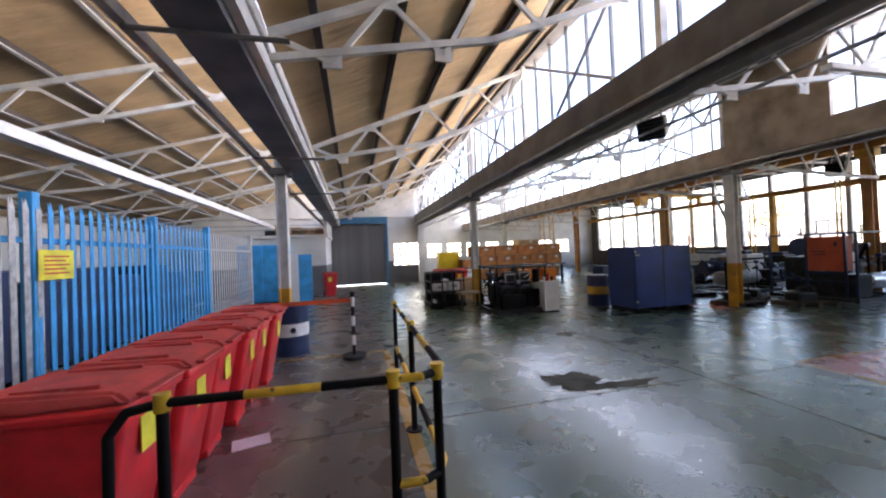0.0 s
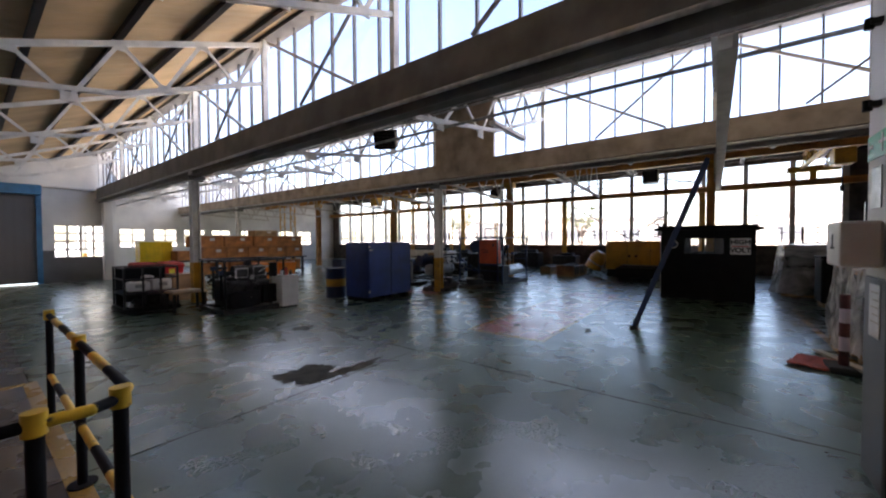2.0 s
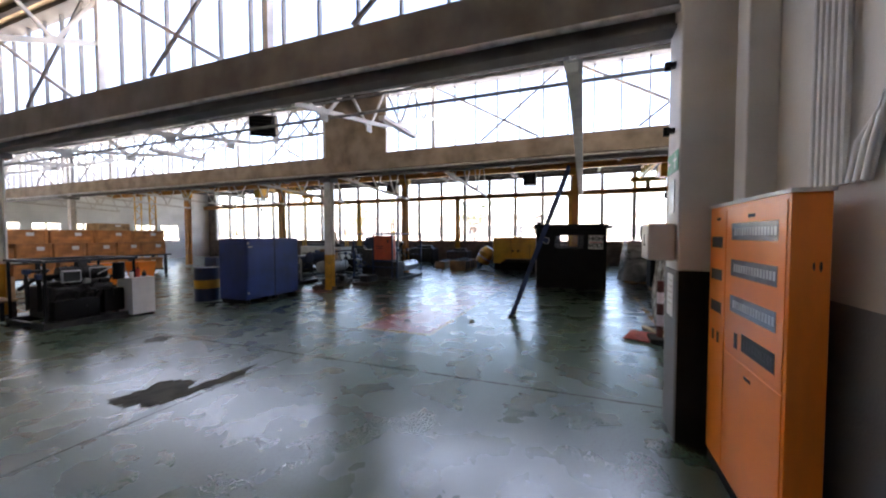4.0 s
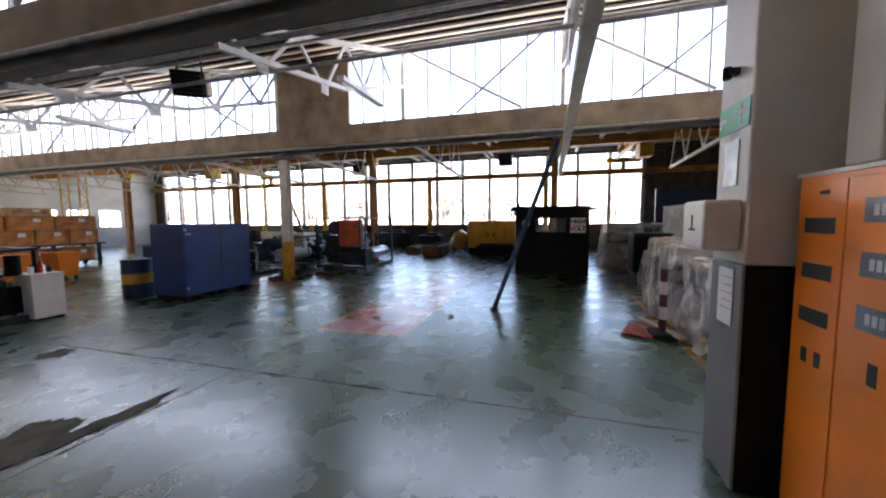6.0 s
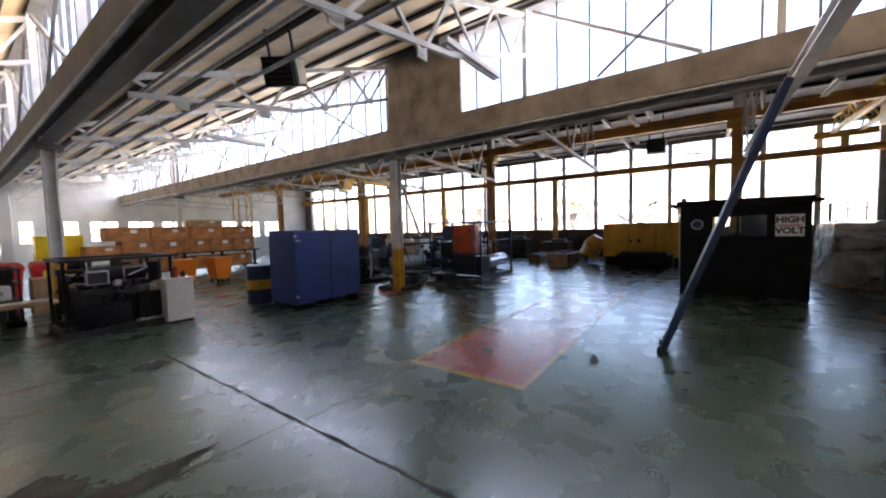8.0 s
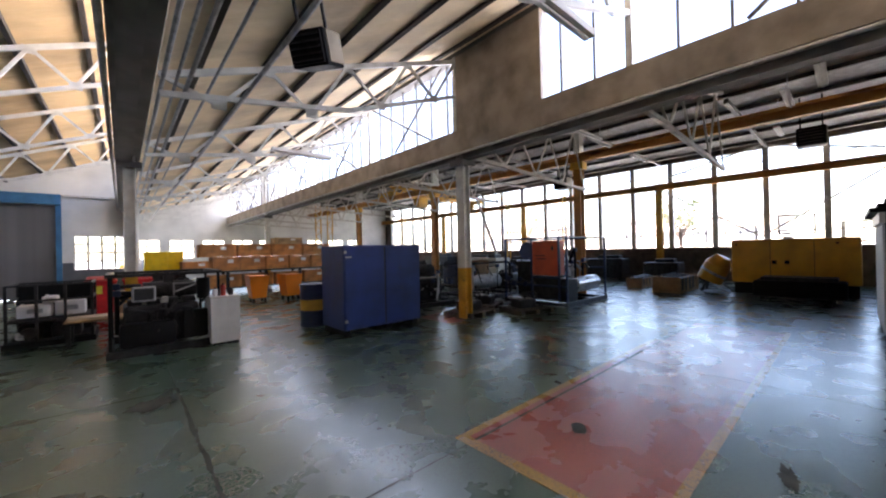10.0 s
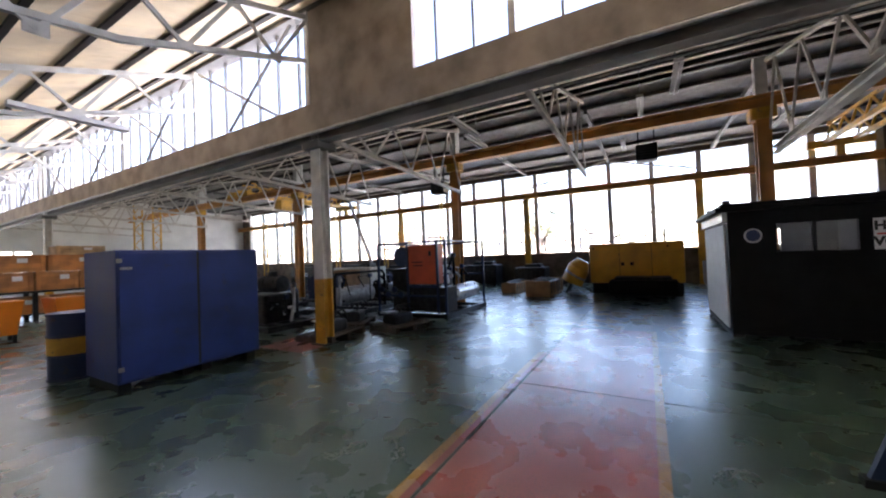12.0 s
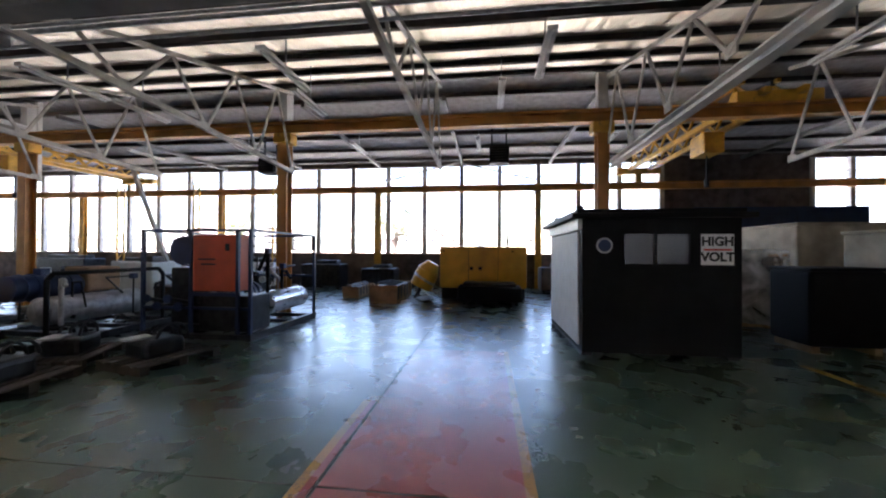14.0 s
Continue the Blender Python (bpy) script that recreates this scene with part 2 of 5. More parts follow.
# ---- mesh helpers ----
def box(bm, x0, y0, z0, x1, y1, z1, bevel=0.0):
    ret = bmesh.ops.create_cube(bm, size=1, matrix=Matrix.LocRotScale(((x0 + x1) / 2, (y0 + y1) / 2, (z0 + z1) / 2), None, (abs(x1 - x0), abs(y1 - y0), abs(z1 - z0))))
    if bevel:
        es = list({e for v in ret["verts"] for e in v.link_edges})
        bmesh.ops.bevel(bm, geom=es, offset=bevel, segments=2, affect="EDGES", profile=0.5)
    return ret["verts"]


def rod(bm, a, b, r, n=8, r2=None):
    """A round bar from a to b."""
    a, b = Vector(a), Vector(b)
    d = b - a
    m = Matrix.Translation((a + b) / 2) @ d.to_track_quat("Z", "Y").to_matrix().to_4x4()
    return bmesh.ops.create_cone(bm, cap_ends=True, segments=n, radius1=r, radius2=r if r2 is None else r2, depth=d.length, matrix=m)["verts"]


def strut(bm, a, b, w, h):
    """A square-section bar from a to b."""
    a, b = Vector(a), Vector(b)
    d = b - a
    m = Matrix.Translation((a + b) / 2) @ d.to_track_quat("Z", "Y").to_matrix().to_4x4() @ Matrix.Diagonal((w, h, d.length, 1))
    return bmesh.ops.create_cube(bm, size=1, matrix=m)["verts"]


def path(bm, pts, r, n=8):
    """A bent pipe through the points, with ball joints at the bends."""
    for a, b in zip(pts, pts[1:]):
        rod(bm, a, b, r, n)
    for p in pts[1:-1]:
        bmesh.ops.create_icosphere(bm, subdivisions=1, radius=r * 1.04, matrix=Matrix.Translation(p))


def mesh_of(bm, name, material, smooth=False):
    me = bpy.data.meshes.new(name)
    bmesh.ops.recalc_face_normals(bm, faces=bm.faces)
    bm.to_mesh(me)
    bm.free()
    me.materials.append(material)
    if smooth:
        for p in me.polygons:
            p.use_smooth = True
        me.set_sharp_from_angle(angle=radians(40))
    return me


def part(name, bm, material, parent, label="", smooth=False):
    ob = new(name, mesh_of(bm, name, material, smooth))
    ob.parent = parent
    return tagged(ob, label)


def share(name, me, parent, loc=(0, 0, 0), rz=0.0):
    ob = new(name, me)
    ob.parent = parent
    ob.matrix_basis = pose(*loc, 0, 0, rz)
    return ob


def thing(name, label, category, loc=(0, 0, 0), rz=0.0, group="", kind=""):
    ob = new(name)
    ob.matrix_basis = pose(*loc, 0, 0, rz)
    ob.empty_display_size = 0.2
    return tagged(ob, label, category, group, kind)


def B(*boxes, bevel=0.0):
    bm = bmesh.new()
    for b in boxes:
        box(bm, *b, bevel=bevel)
    return bm


def R(*rods, n=8):
    bm = bmesh.new()
    for a, b, r in rods:
        rod(bm, a, b, r, n)
    return bm


def S(*bars):
    bm = bmesh.new()
    for a, b, w, h in bars:
        strut(bm, a, b, w, h)
    return bm


def single(name, bm, material, label, category, kind="", group="", loc=(0, 0, 0), rz=0.0, smooth=False):
    ob = new(name, mesh_of(bm, name, material, smooth))
    ob.matrix_basis = pose(*loc, 0, 0, rz)
    return tagged(ob, label, category, group, kind)


def text_mesh(s, size, material, parent, m, name="lettering"):
    cu = bpy.data.curves.new(name, "FONT")
    cu.body, cu.size, cu.align_x, cu.align_y, cu.extrude = s, size, "CENTER", "CENTER", 0.001
    cu.offset = 0.007
    tmp = bpy.data.objects.new(name, cu)
    me = bpy.data.meshes.new_from_object(tmp)
    bpy.data.objects.remove(tmp)
    me.materials.append(material)
    ob = new(name, me)
    ob.parent = parent
    ob.matrix_basis = m
    return ob


# ---- structure: ground and floor ----
ground = single("ground", B((-400, -400, -0.5, 400, 400, -0.12)), M["soil"], "pale concrete yard around the hall", "ground", "structure")
floor = single("floor", B((WEST, SOUTH, -0.12, EAST + 0.3, NORTH_B + 0.3, -0.03)), M["joint"], "painted concrete factory floor cut by expansion joints", "floor", "structure")
g = 0.006
for x0, x1, y0, y1, m in (
        (WEST, 0.82, SOUTH, 3.56, "grey_floor"), (WEST, 0.82, 3.56, NORTH_B, "grey_floor"),
        (0.82, 4.55, SOUTH, 3.56, "green"), (0.82, 4.55, 3.56, 6.62, "green"),
        (0.82, 4.55, 6.62, NORTH_B, "green"), (4.55, 9.2, SOUTH, 3.48, "green"),
        (4.55, 9.2, 3.48, 14.0, "green"), (9.2, 17.0, SOUTH, 3.48, "green"),
        (9.2, 17.0, 3.48, 14.0, "green"), (17.0, EAST + 0.1, SOUTH, 14.0, "green"),
        (4.55, EAST + 0.1, 14.0, NORTH_B, "green")):
    part("slab", B((x0 + g, y0 + g, -0.03, x1 - g, y1 - g, 0.0)), M[m], floor)


def crumbled_joint(a, b, width, seed):
    """A joint whose paint has broken away unevenly on both sides."""
    a, b = Vector((*a, 0.0012)), Vector((*b, 0.0012))
    along = (b - a).normalized()
    side = Vector((-along.y, along.x, 0))
    count = int((b - a).length / 0.03)
    bm = bmesh.new()
    rows = []
    for k in range(count + 1):
        p = a.lerp(b, k / count)
        row = []
        for s, o in ((1, 0.0), (-1, 40.0)):
            q = 0.55 + 0.9 * noise.noise((k * 0.09 + seed, o, 0)) + 0.7 * noise.noise((k * 0.45 + seed, o, 5))
            row.append(bm.verts.new(p + side * s * width * max(0.18, q)))
        rows.append(row)
    for r, q in zip(rows, rows[1:]):
        bm.faces.new((r[0], r[1], q[1], q[0]))
    part("broken_joint", bm, M["stain"], floor, "crumbled dark expansion joint")


crumbled_joint((4.55, -1.5), (4.55, 6.64), 0.026, 1)
crumbled_joint((0.9, 6.62), (4.55, 6.62), 0.022, 7)
crumbled_joint((0.9, 3.56), (4.55, 3.56), 0.016, 13)
crumbled_joint((4.55, 3.48), (9.2, 3.48), 0.010, 19)
crumbled_joint((9.2, 3.48), (16.9, 3.48), 0.010, 23)
crumbled_joint((9.2, -1.0), (9.2, 6.6), 0.010, 29)
part("floor_line", B((0.76, -1.4, 0.0, 0.88, 6.5, 0.003), (-2.8, 6.4, 0.0, 0.76, 6.5, 0.003)), M["yline"], floor, "worn yellow painted line")
part("floor_line", B((4.6, -1.68, 0.0, 12.3, -1.58, 0.003)), M["yline"], floor, "worn yellow painted line")
part("red_walkway", B((6.2, 2.2, 0.0, 9.19, 3.465, 0.003)), M["redpad"], floor, "faded red painted walkway")
part("red_walkway", B((9.21, 2.2, 0.0, 12.4, 3.465, 0.003)), M["redpad"], floor, "faded red painted walkway")
part("red_walkway", B((6.2, 3.495, 0.0, 10.5, 3.55, 0.003)), M["redpad"], floor, "faded red painted walkway")
part("walkway_border", B((6.1, 3.55, 0.0, 10.5, 3.62, 0.004), (6.1, 2.13, 0.0, 12.4, 2.2, 0.004), (6.1, 2.2, 0.0, 6.2, 3.55, 0.004)), M["yline"], floor, "yellow painted border")
part("red_patch", B((9.15, 7.0, 0.0, 9.95, 8.1, 0.003)), M["redpad"], floor, "faded red painted patch by a column")
bm = bmesh.new()
for cx, cy, rx, ry, a, sd in ((2.95, 4.02, 0.36, 0.3, 0.3, 1), (3.4, 3.72, 0.5, 0.11, -0.05, 5), (4.3, 6.25, 0.2, 0.17, 0.3, 9), (6.95, 3.0, 0.12, 0.06, 0.6, 3), (7.3, 1.75, 0.14, 0.05, 0.2, 4)):
    vs = []
    for k in range(90):
        t = k / 90 * math.tau
        u, w = math.cos(t), math.sin(t)
        q = 1 + 0.45 * noise.noise((u * 1.5 + sd, w * 1.5, 0)) + 0.28 * noise.noise((u * 5 + sd, w * 5, 2)) + 0.14 * noise.noise((u * 14 + sd, w * 14, 4))
        x, y = rx * q * u, ry * q * w
        vs.append(bm.verts.new((cx + x * math.cos(a) - y * math.sin(a), cy + x * math.sin(a) + y * math.cos(a), 0.004 + 0.0004 * sd)))
    bm.faces.new(vs)
part("oil_stain", bm, M["stain"], floor, "dark patch of bare oily concrete")


# ---- walls ----
def wall_with(name, axis, at, a0, a1, z0, z1, holes, thick, material, label):
    """A wall along x (axis 'x', at y) or along y (axis 'y', at x) with rectangular holes (a0, a1, z0, z1)."""
    bm = bmesh.new()
    cuts = sorted({a0, a1, *[h[0] for h in holes], *[h[1] for h in holes]})
    for c0, c1 in zip(cuts, cuts[1:]):
        mid = (c0 + c1) / 2
        z = z0
        for h in sorted([h for h in holes if h[0] < mid < h[1]], key=lambda h: h[2]):
            if h[2] > z:
                box(bm, *((c0, at, z, c1, at + thick, h[2]) if axis == "x" else (at, c0, z, at + thick, c1, h[2])))
            z = h[3]
        if z < z1:
            box(bm, *((c0, at, z, c1, at + thick, z1) if axis == "x" else (at, c0, z, at + thick, c1, z1)))
    return single(name, bm, material, label, "wall", "structure")


wall_with("wall_north_bay", "x", NORTH_A, WEST, G1 + 0.25, 0, 6.6, [(-1.15, 2.25, 0, 3.62), (2.67, 4.3, 1.05, 2.43)], 0.25, M["wall"], "white painted end wall of the first bay")
single("dado_north", B((2.25, NORTH_A - 0.004, 0, 2.67, NORTH_A, 1.35), (2.67, NORTH_A - 0.004, 0, G1 + 0.25, NORTH_A, 1.05)), M["wallgrey"], "dark grey painted lower wall band", "wall band", "structure")
wall_with("wall_return", "y", G1 + 0.25, NORTH_A, NORTH_B, 0, 6.6, [], 0.25, M["wall"], "white painted return wall")
far_holes = [(4.6 + k * 1.75, 5.9 + k * 1.75, 1.35, 2.55) for k in range(9)]
wall_with("wall_north_hall", "x", NORTH_B, G1 + 0.2, EAST + 0.3, 0, 6.6, far_holes, 0.25, M["wall"], "white far end wall with a row of small windows")
east_holes = [(-4.43, 29.0, 1.4, 5.12), (-12.5, -9.8, 1.4, 5.12)]
wall_with("wall_east", "y", EAST, SOUTH, NORTH_B, 0, 5.6, east_holes, 0.25, M["brick"], "dark brick wall below the long window band")
wall_with("wall_south_hall", "x", SOUTH - 0.25, 3.9, EAST + 0.25, 0, 6.6, [], 0.25, M["wallgrey"], "dark grey end wall")
wall_with("wall_south_lobby", "x", -1.7, WEST, 4.2, 1.38, 6.6, [], 0.25, M["cream"], "cream painted wall behind the cabinet")
wall_with("wall_south_dado", "x", -1.702, WEST, 4.2, 0, 1.38, [], 0.252, M["wallgrey"], "grey painted lower wall")
wall_with("wall_lobby_side", "y", 4.2, SOUTH, -1.7, 0, 6.6, [], 0.25, M["cream"], "cream painted side wall")
wall_with("wall_west", "y", WEST - 0.25, -1.95, NORTH_A + 0.25, 0, 6.6, [], 0.25, M["wall"], "white painted side wall")

# ---- roof: saw-tooth bays ----
def slope(name, x0, z0, x1, z1, y0, y1, material, label):
    bm = bmesh.new()
    vs = [bm.verts.new(p) for p in ((x0, y0, z0), (x1, y0, z1), (x1, y1, z1), (x0, y1, z0), (x0, y0, z0 + 0.1), (x1, y0, z1 + 0.1), (x1, y1, z1 + 0.1), (x0, y1, z0 + 0.1))]
    for f in ((0, 1, 2, 3), (4, 5, 6, 7), (0, 1, 5, 4), (1, 2, 6, 5), (2, 3, 7, 6), (3, 0, 4, 7)):
        bm.faces.new([vs[k] for k in f])
    return single(name, bm, material, label, "ceiling", "structure")


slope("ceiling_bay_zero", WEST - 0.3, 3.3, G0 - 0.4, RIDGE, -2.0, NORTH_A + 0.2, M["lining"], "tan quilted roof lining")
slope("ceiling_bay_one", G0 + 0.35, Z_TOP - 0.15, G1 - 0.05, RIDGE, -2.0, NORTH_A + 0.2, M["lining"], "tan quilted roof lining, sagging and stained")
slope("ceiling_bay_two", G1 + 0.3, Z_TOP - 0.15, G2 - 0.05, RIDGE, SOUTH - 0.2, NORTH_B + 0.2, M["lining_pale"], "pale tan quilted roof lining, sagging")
slope("ceiling_bay_three", G2 + 0.3, Z_TOP - 0.1, G3, 5.55, SOUTH - 0.2, NORTH_B + 0.2, M["foil"], "pale foil roof lining")
# Back slope gets less light; that shade is put into its grey colour.
slope("ceiling_bay_four", G3, 5.55, EAST + 0.4, 5.3, SOUTH - 0.2, NORTH_B + 0.2, M["sheet"], "grey roof sheeting, toned darker as the less lit back slope")


def purlins(x0, z0, x1, z1, y0, y1, count, deep=0.11, edged=False):
    roof = thing("purlins", "dark steel roof purlins under the lining", "purlin", kind="structure")
    for k in range(count):
        f = (k + 0.5) / count
        x, z = x0 + f * (x1 - x0), z0 + f * (z1 - z0)
        part("purlin", B((x - 0.038, y0, z - deep, x + 0.038, y1, z - 0.005)), M["purlin"], roof)
        # White strip paints the highlight along the purlin's lower edge.
        if edged:
            part("flange", B((x - 0.02, y0, z - deep - 0.02, x + 0.055, y1, z - deep)), M["white"], roof, "white lower flange standing in for the purlin's highlight")


purlins(WEST, 3.4, G0 - 0.4, RIDGE, -1.6, NORTH_A, 7, 0.11, True)
purlins(G0 + 0.35, Z_TOP - 0.15, G1 - 0.05, RIDGE, -1.6, NORTH_A, 5)
purlins(G1 + 0.3, Z_TOP - 0.15, G2 - 0.05, RIDGE, SOUTH, NORTH_B, 6, 0.06)
purlins(G2 + 0.3, Z_TOP - 0.1, G3, 5.55, SOUTH, NORTH_B, 5, 0.1)
purlins(G3, 5.55, EAST, 5.3, SOUTH, NORTH_B, 5)


def gutter_line(tag, x, y0, y1, glazed, material, label):
    gt = thing("gutter_" + tag, label, "gutter", kind="structure")
    part("gutter_bed", B((x - 0.16, y0, Z_BOT + 0.16, x + 0.24, y1, Z_BOT + 0.22)), material, gt)
    part("gutter_side", B((x - 0.16, y0, Z_BOT + 0.22, x - 0.1, y1, Z_TOP)), material, gt)
    part("gutter_side", B((x + 0.18, y0, Z_BOT + 0.22, x + 0.24, y1, Z_TOP)), material, gt)
    if tag == "zero":
        part("soffit", B((x - 0.2, y0, Z_BOT + 0.02, x + 0.24, y1, Z_BOT + 0.155)), material, gt)
    else:
        part("bottom_flange", B((x - 0.1, y0, Z_BOT, x + 0.1, y1, Z_BOT + 0.03), (x - 0.02, y0, Z_BOT + 0.03, x + 0.02, y1, Z_BOT + 0.16)), M["gutter"], gt)
    part("ridge_beam", B((x - 0.16, y0, RIDGE - 0.12, x + 0.12, y1, RIDGE + 0.02)), M["gutter"], gt)
    part("pipe", R(((x - 0.2, y0, Z_BOT + 0.1), (x - 0.2, y1, Z_BOT + 0.1), 0.03)), M["galv"], gt)
    part("pipe", R(((x + 0.34, y0, Z_BOT + 0.3), (x + 0.34, y1, Z_BOT + 0.3), 0.025)), M["galv"], gt)
    if not glazed:
        return gt
    gz = thing("roof_glazing_" + tag, "tall vertical roof glazing of wired glass in steel bars", "glazing", kind="structure")
    pane = part("pane", B((x + 0.05, y0, Z_TOP, x + 0.056, y1, RIDGE - 0.1)), M["roof_glass"], gz)
    pane.visible_shadow = False
    me = mesh_of(B((x - 0.01, -0.016, Z_TOP - 0.02, x + 0.045, 0.016, RIDGE - 0.1)), "glazing_bar", M["bar"])
    y = y0 + 0.4
    while y < y1:
        share("glazing_bar", me, gz, (0, y, 0))
        y += 0.57
    for y in TRUSS_Y + [-3.7, -7.3, -10.9]:
        if y0 < y < y1:
            part("post", B((x - 0.16, y - 0.045, Z_TOP, x - 0.06, y + 0.045, RIDGE - 0.1)), M["white"], gz)
            if y - 2.75 > y0 and not (x == G2 and 5 < y < 9):
                part("brace", S(((x - 0.11, y - 0.15, RIDGE - 0.2), (x - 0.11, y - 2.75, Z_TOP + 0.03), 0.055, 0.05)), M["frame"], gz)
            if y + 2.3 < y1 and not (x == G2 and 3 < y < 7):
                part("brace", S(((x - 0.14, y + 2.3, Z_TOP + 0.03), (x - 0.14, y + 0.4, RIDGE - 0.2), 0.04, 0.04)), M["bar"], gz)
    return gz


gutter_line("one", G1, -1.6, NORTH_B, True, M["gutter"], "dark grey steel valley gutter on a girder")
gutter_line("two", G2, SOUTH, NORTH_B, True, M["girder"], "beige painted steel valley gutter on a girder")
gutter_line("zero", G0, -1.6, NORTH_A, True, M["gutter"], "dark grey valley gutter")
single("gutter_edge", B((G0 + 0.25, -1.6, Z_BOT + 0.1, G0 + 0.33, NORTH_A, Z_TOP - 0.1)), M["white"], "white painted steel edge beam", "beam", "structure")
single("glazing_panel", B((G2 - 0.14, 4.95, Z_TOP, G2 - 0.04, 7.05, RIDGE - 0.1)), M["girder"], "brown board blanking part of the roof glazing", "panel", "structure")


er = thing("eaves_rail", "brown steel rail with cross ties beside the valley gutter", "rail", kind="structure")
part("rail", B((G0 - 0.54, -1.4, 3.46, G0 - 0.46, NORTH_A, 3.56)), M["girder"], er)
for y in TRUSS_Y[:6]:
    part("cross_tie", R(((G0 - 0.5, y - 0.5, 3.44), (G0 + 0.65, y - 0.5, 3.44), 0.022)), M["gutter"], er)
single("valley_beam", B((-4.08, -1.4, 3.42, -3.88, NORTH_A, 3.46), (-4.0, -1.4, 3.46, -3.96, NORTH_A, 3.62)), M["white"], "white painted steel beam under the roof slope", "beam", "structure")


def truss(x0, x1, zb, za, zc, y, n, deep):
    """A light lattice truss: level bottom chord at zb from x0 to x1, top chord from za to zc."""
    tr = thing("roof_truss", "white painted light steel lattice roof truss with gusset plates", "truss", (0, y, 0), group="roof trusses", kind="structure")
    top = lambda f: (x0 + f * (x1 - x0), 0, za + f * (zc - za))
    bot = lambda f: (x0 + f * (x1 - x0), 0, zb + max(0.0, (za + f * (zc - za)) - deep - zb))
    part("top_chord", S((top(0), top(1), 0.06, 0.08)), M["white"], tr)
    part("bottom_chord", S((bot(0), bot(0.5), 0.06, 0.07), (bot(0.5), bot(1), 0.06, 0.07)), M["white"], tr)
    for k in range(n):
        f0, f1 = k / n, (k + 0.5) / n
        part("web", S((top(f0), bot(f1), 0.035, 0.05)), M["white"], tr)
        part("web", S((bot(f1), top((k + 1) / n), 0.035, 0.05)), M["white"], tr)
        p, q = Vector(bot(f1)), Vector(top((k + 1) / n))
        part("gusset", B((p.x - 0.09, -0.012, p.z - 0.05, p.x + 0.09, 0.012, p.z + 0.08)), M["white"], tr)
        part("gusset", B((q.x - 0.09, -0.014, q.z - 0.1, q.x + 0.09, 0.014, q.z + 0.03)), M["white"], tr)


for y in TRUSS_Y[:6]:
    truss(WEST, G0 - 0.3, 3.2, 3.3, RIDGE - 0.2, y, 5, 0.75)
    truss(G0 + 0.4, G1 - 0.1, 3.55, Z_TOP - 0.3, RIDGE - 0.2, y, 4, 0.75)
for y in TRUSS_Y + [-3.7, -7.3]:
    truss(G1 + 0.3, G2 - 0.1, 3.55, Z_TOP - 0.3, RIDGE - 0.2, y, 4, 0.75)
    tb = thing("hall_truss", "grey-white steel tie truss spanning the crane bay", "truss", (0, y, 0), group="crane bay trusses", kind="structure")
    zt = lambda x: Z_TOP - 0.2 + (x - G2 - 0.3) / (G3 - G2 - 0.3) * 1.45
    x0, x1 = G2 + 0.2, G3 - 0.35
    if abs(y + 0.1) > 0.01:
        part("bottom_chord", S(((x0, 0, 3.62), (x1, 0, 3.36), 0.07, 0.08)), M["frame"], tb)
    part("top_chord", S(((x0, 0, zt(x0)), (x1, 0, zt(x1)), 0.06, 0.07)), M["frame"], tb)
    for k in range(4):
        st = (x1 - x0) / 4
        xa, xb = x0 + k * st, x0 + (k + 0.5) * st
        za, zb = 3.62 - 0.26 * k / 4, 3.62 - 0.26 * (k + 1) / 4
        part("web", S(((xa, 0, za), (xb, 0, zt(xb)), 0.035, 0.045)), M["frame"], tb)
        part("web", S(((xb, 0, zt(xb)), (xa + st, 0, zb), 0.035, 0.045)), M["frame"], tb)
        part("gusset", B((xa + st - 0.12, -0.012, zb - 0.04, xa + st + 0.06, 0.012, zb + 0.1)), M["frame"], tb)
    part("rafter", B((G3 + 0.1, -0.05, 5.1, EAST - 0.1, 0.05, 5.22)), M["gutter"], tb)


# ---- columns ----
def column(x, y, top, low, mlow, label, wide=0.1):
    c = thing("column", label, "column", (x, y, 0), group="steel columns")
    d = 0.115
    part("upper_shaft", B((-wide, -d, low, -wide + 0.03, d, top), (wide - 0.03, -d, low, wide, d, top), (-wide + 0.03, -0.02, low, wide - 0.03, 0.02, top)), M["white"], c)
    part("lower_shaft", B((-wide, -d, 0.02, -wide + 0.03, d, low), (wide - 0.03, -d, 0.02, wide, d, low), (-wide + 0.03, -0.02, 0.02, wide - 0.03, 0.02, low)), mlow, c, "yellow painted foot")
    part("base_plate", B((-wide - 0.06, -d - 0.06, 0, wide + 0.06, d + 0.06, 0.02)), M["iron"], c)
    part("cap_bracket", B((-wide - 0.1, -d - 0.08, Z_BOT - 0.1, wide + 0.1, d + 0.08, Z_BOT + 0.02)), M["gutter"], c)
    return c


COLS = ((G2 + 0.18, 7.12), (G2 + 0.1, 21.2), (G1 + 0.16, 11.35), (G1, 25.4), (-0.92, 7.65), (G2, -7.3))
for x, y in COLS:
    column(x - 0.1, y, RIDGE - 0.15, 1.12, M["yellow"], "white steel column with a yellow painted foot")


def crane_column(x, y, top):
    c = thing("crane_column", "ochre steel crane runway column", "column", (x, y, 0), group="crane columns")
    part("shaft", B((-0.13, -0.12, 0, -0.1, 0.12, top), (0.1, -0.12, 0, 0.13, 0.12, top), (-0.1, -0.015, 0, 0.1, 0.015, top)), M["beam"], c)
    part("bracket", B((-0.16, -0.22, top, 0.16, 0.22, top + 0.25), bevel=0.03), M["yellow"], c, "yellow corbel bracket")
    return c


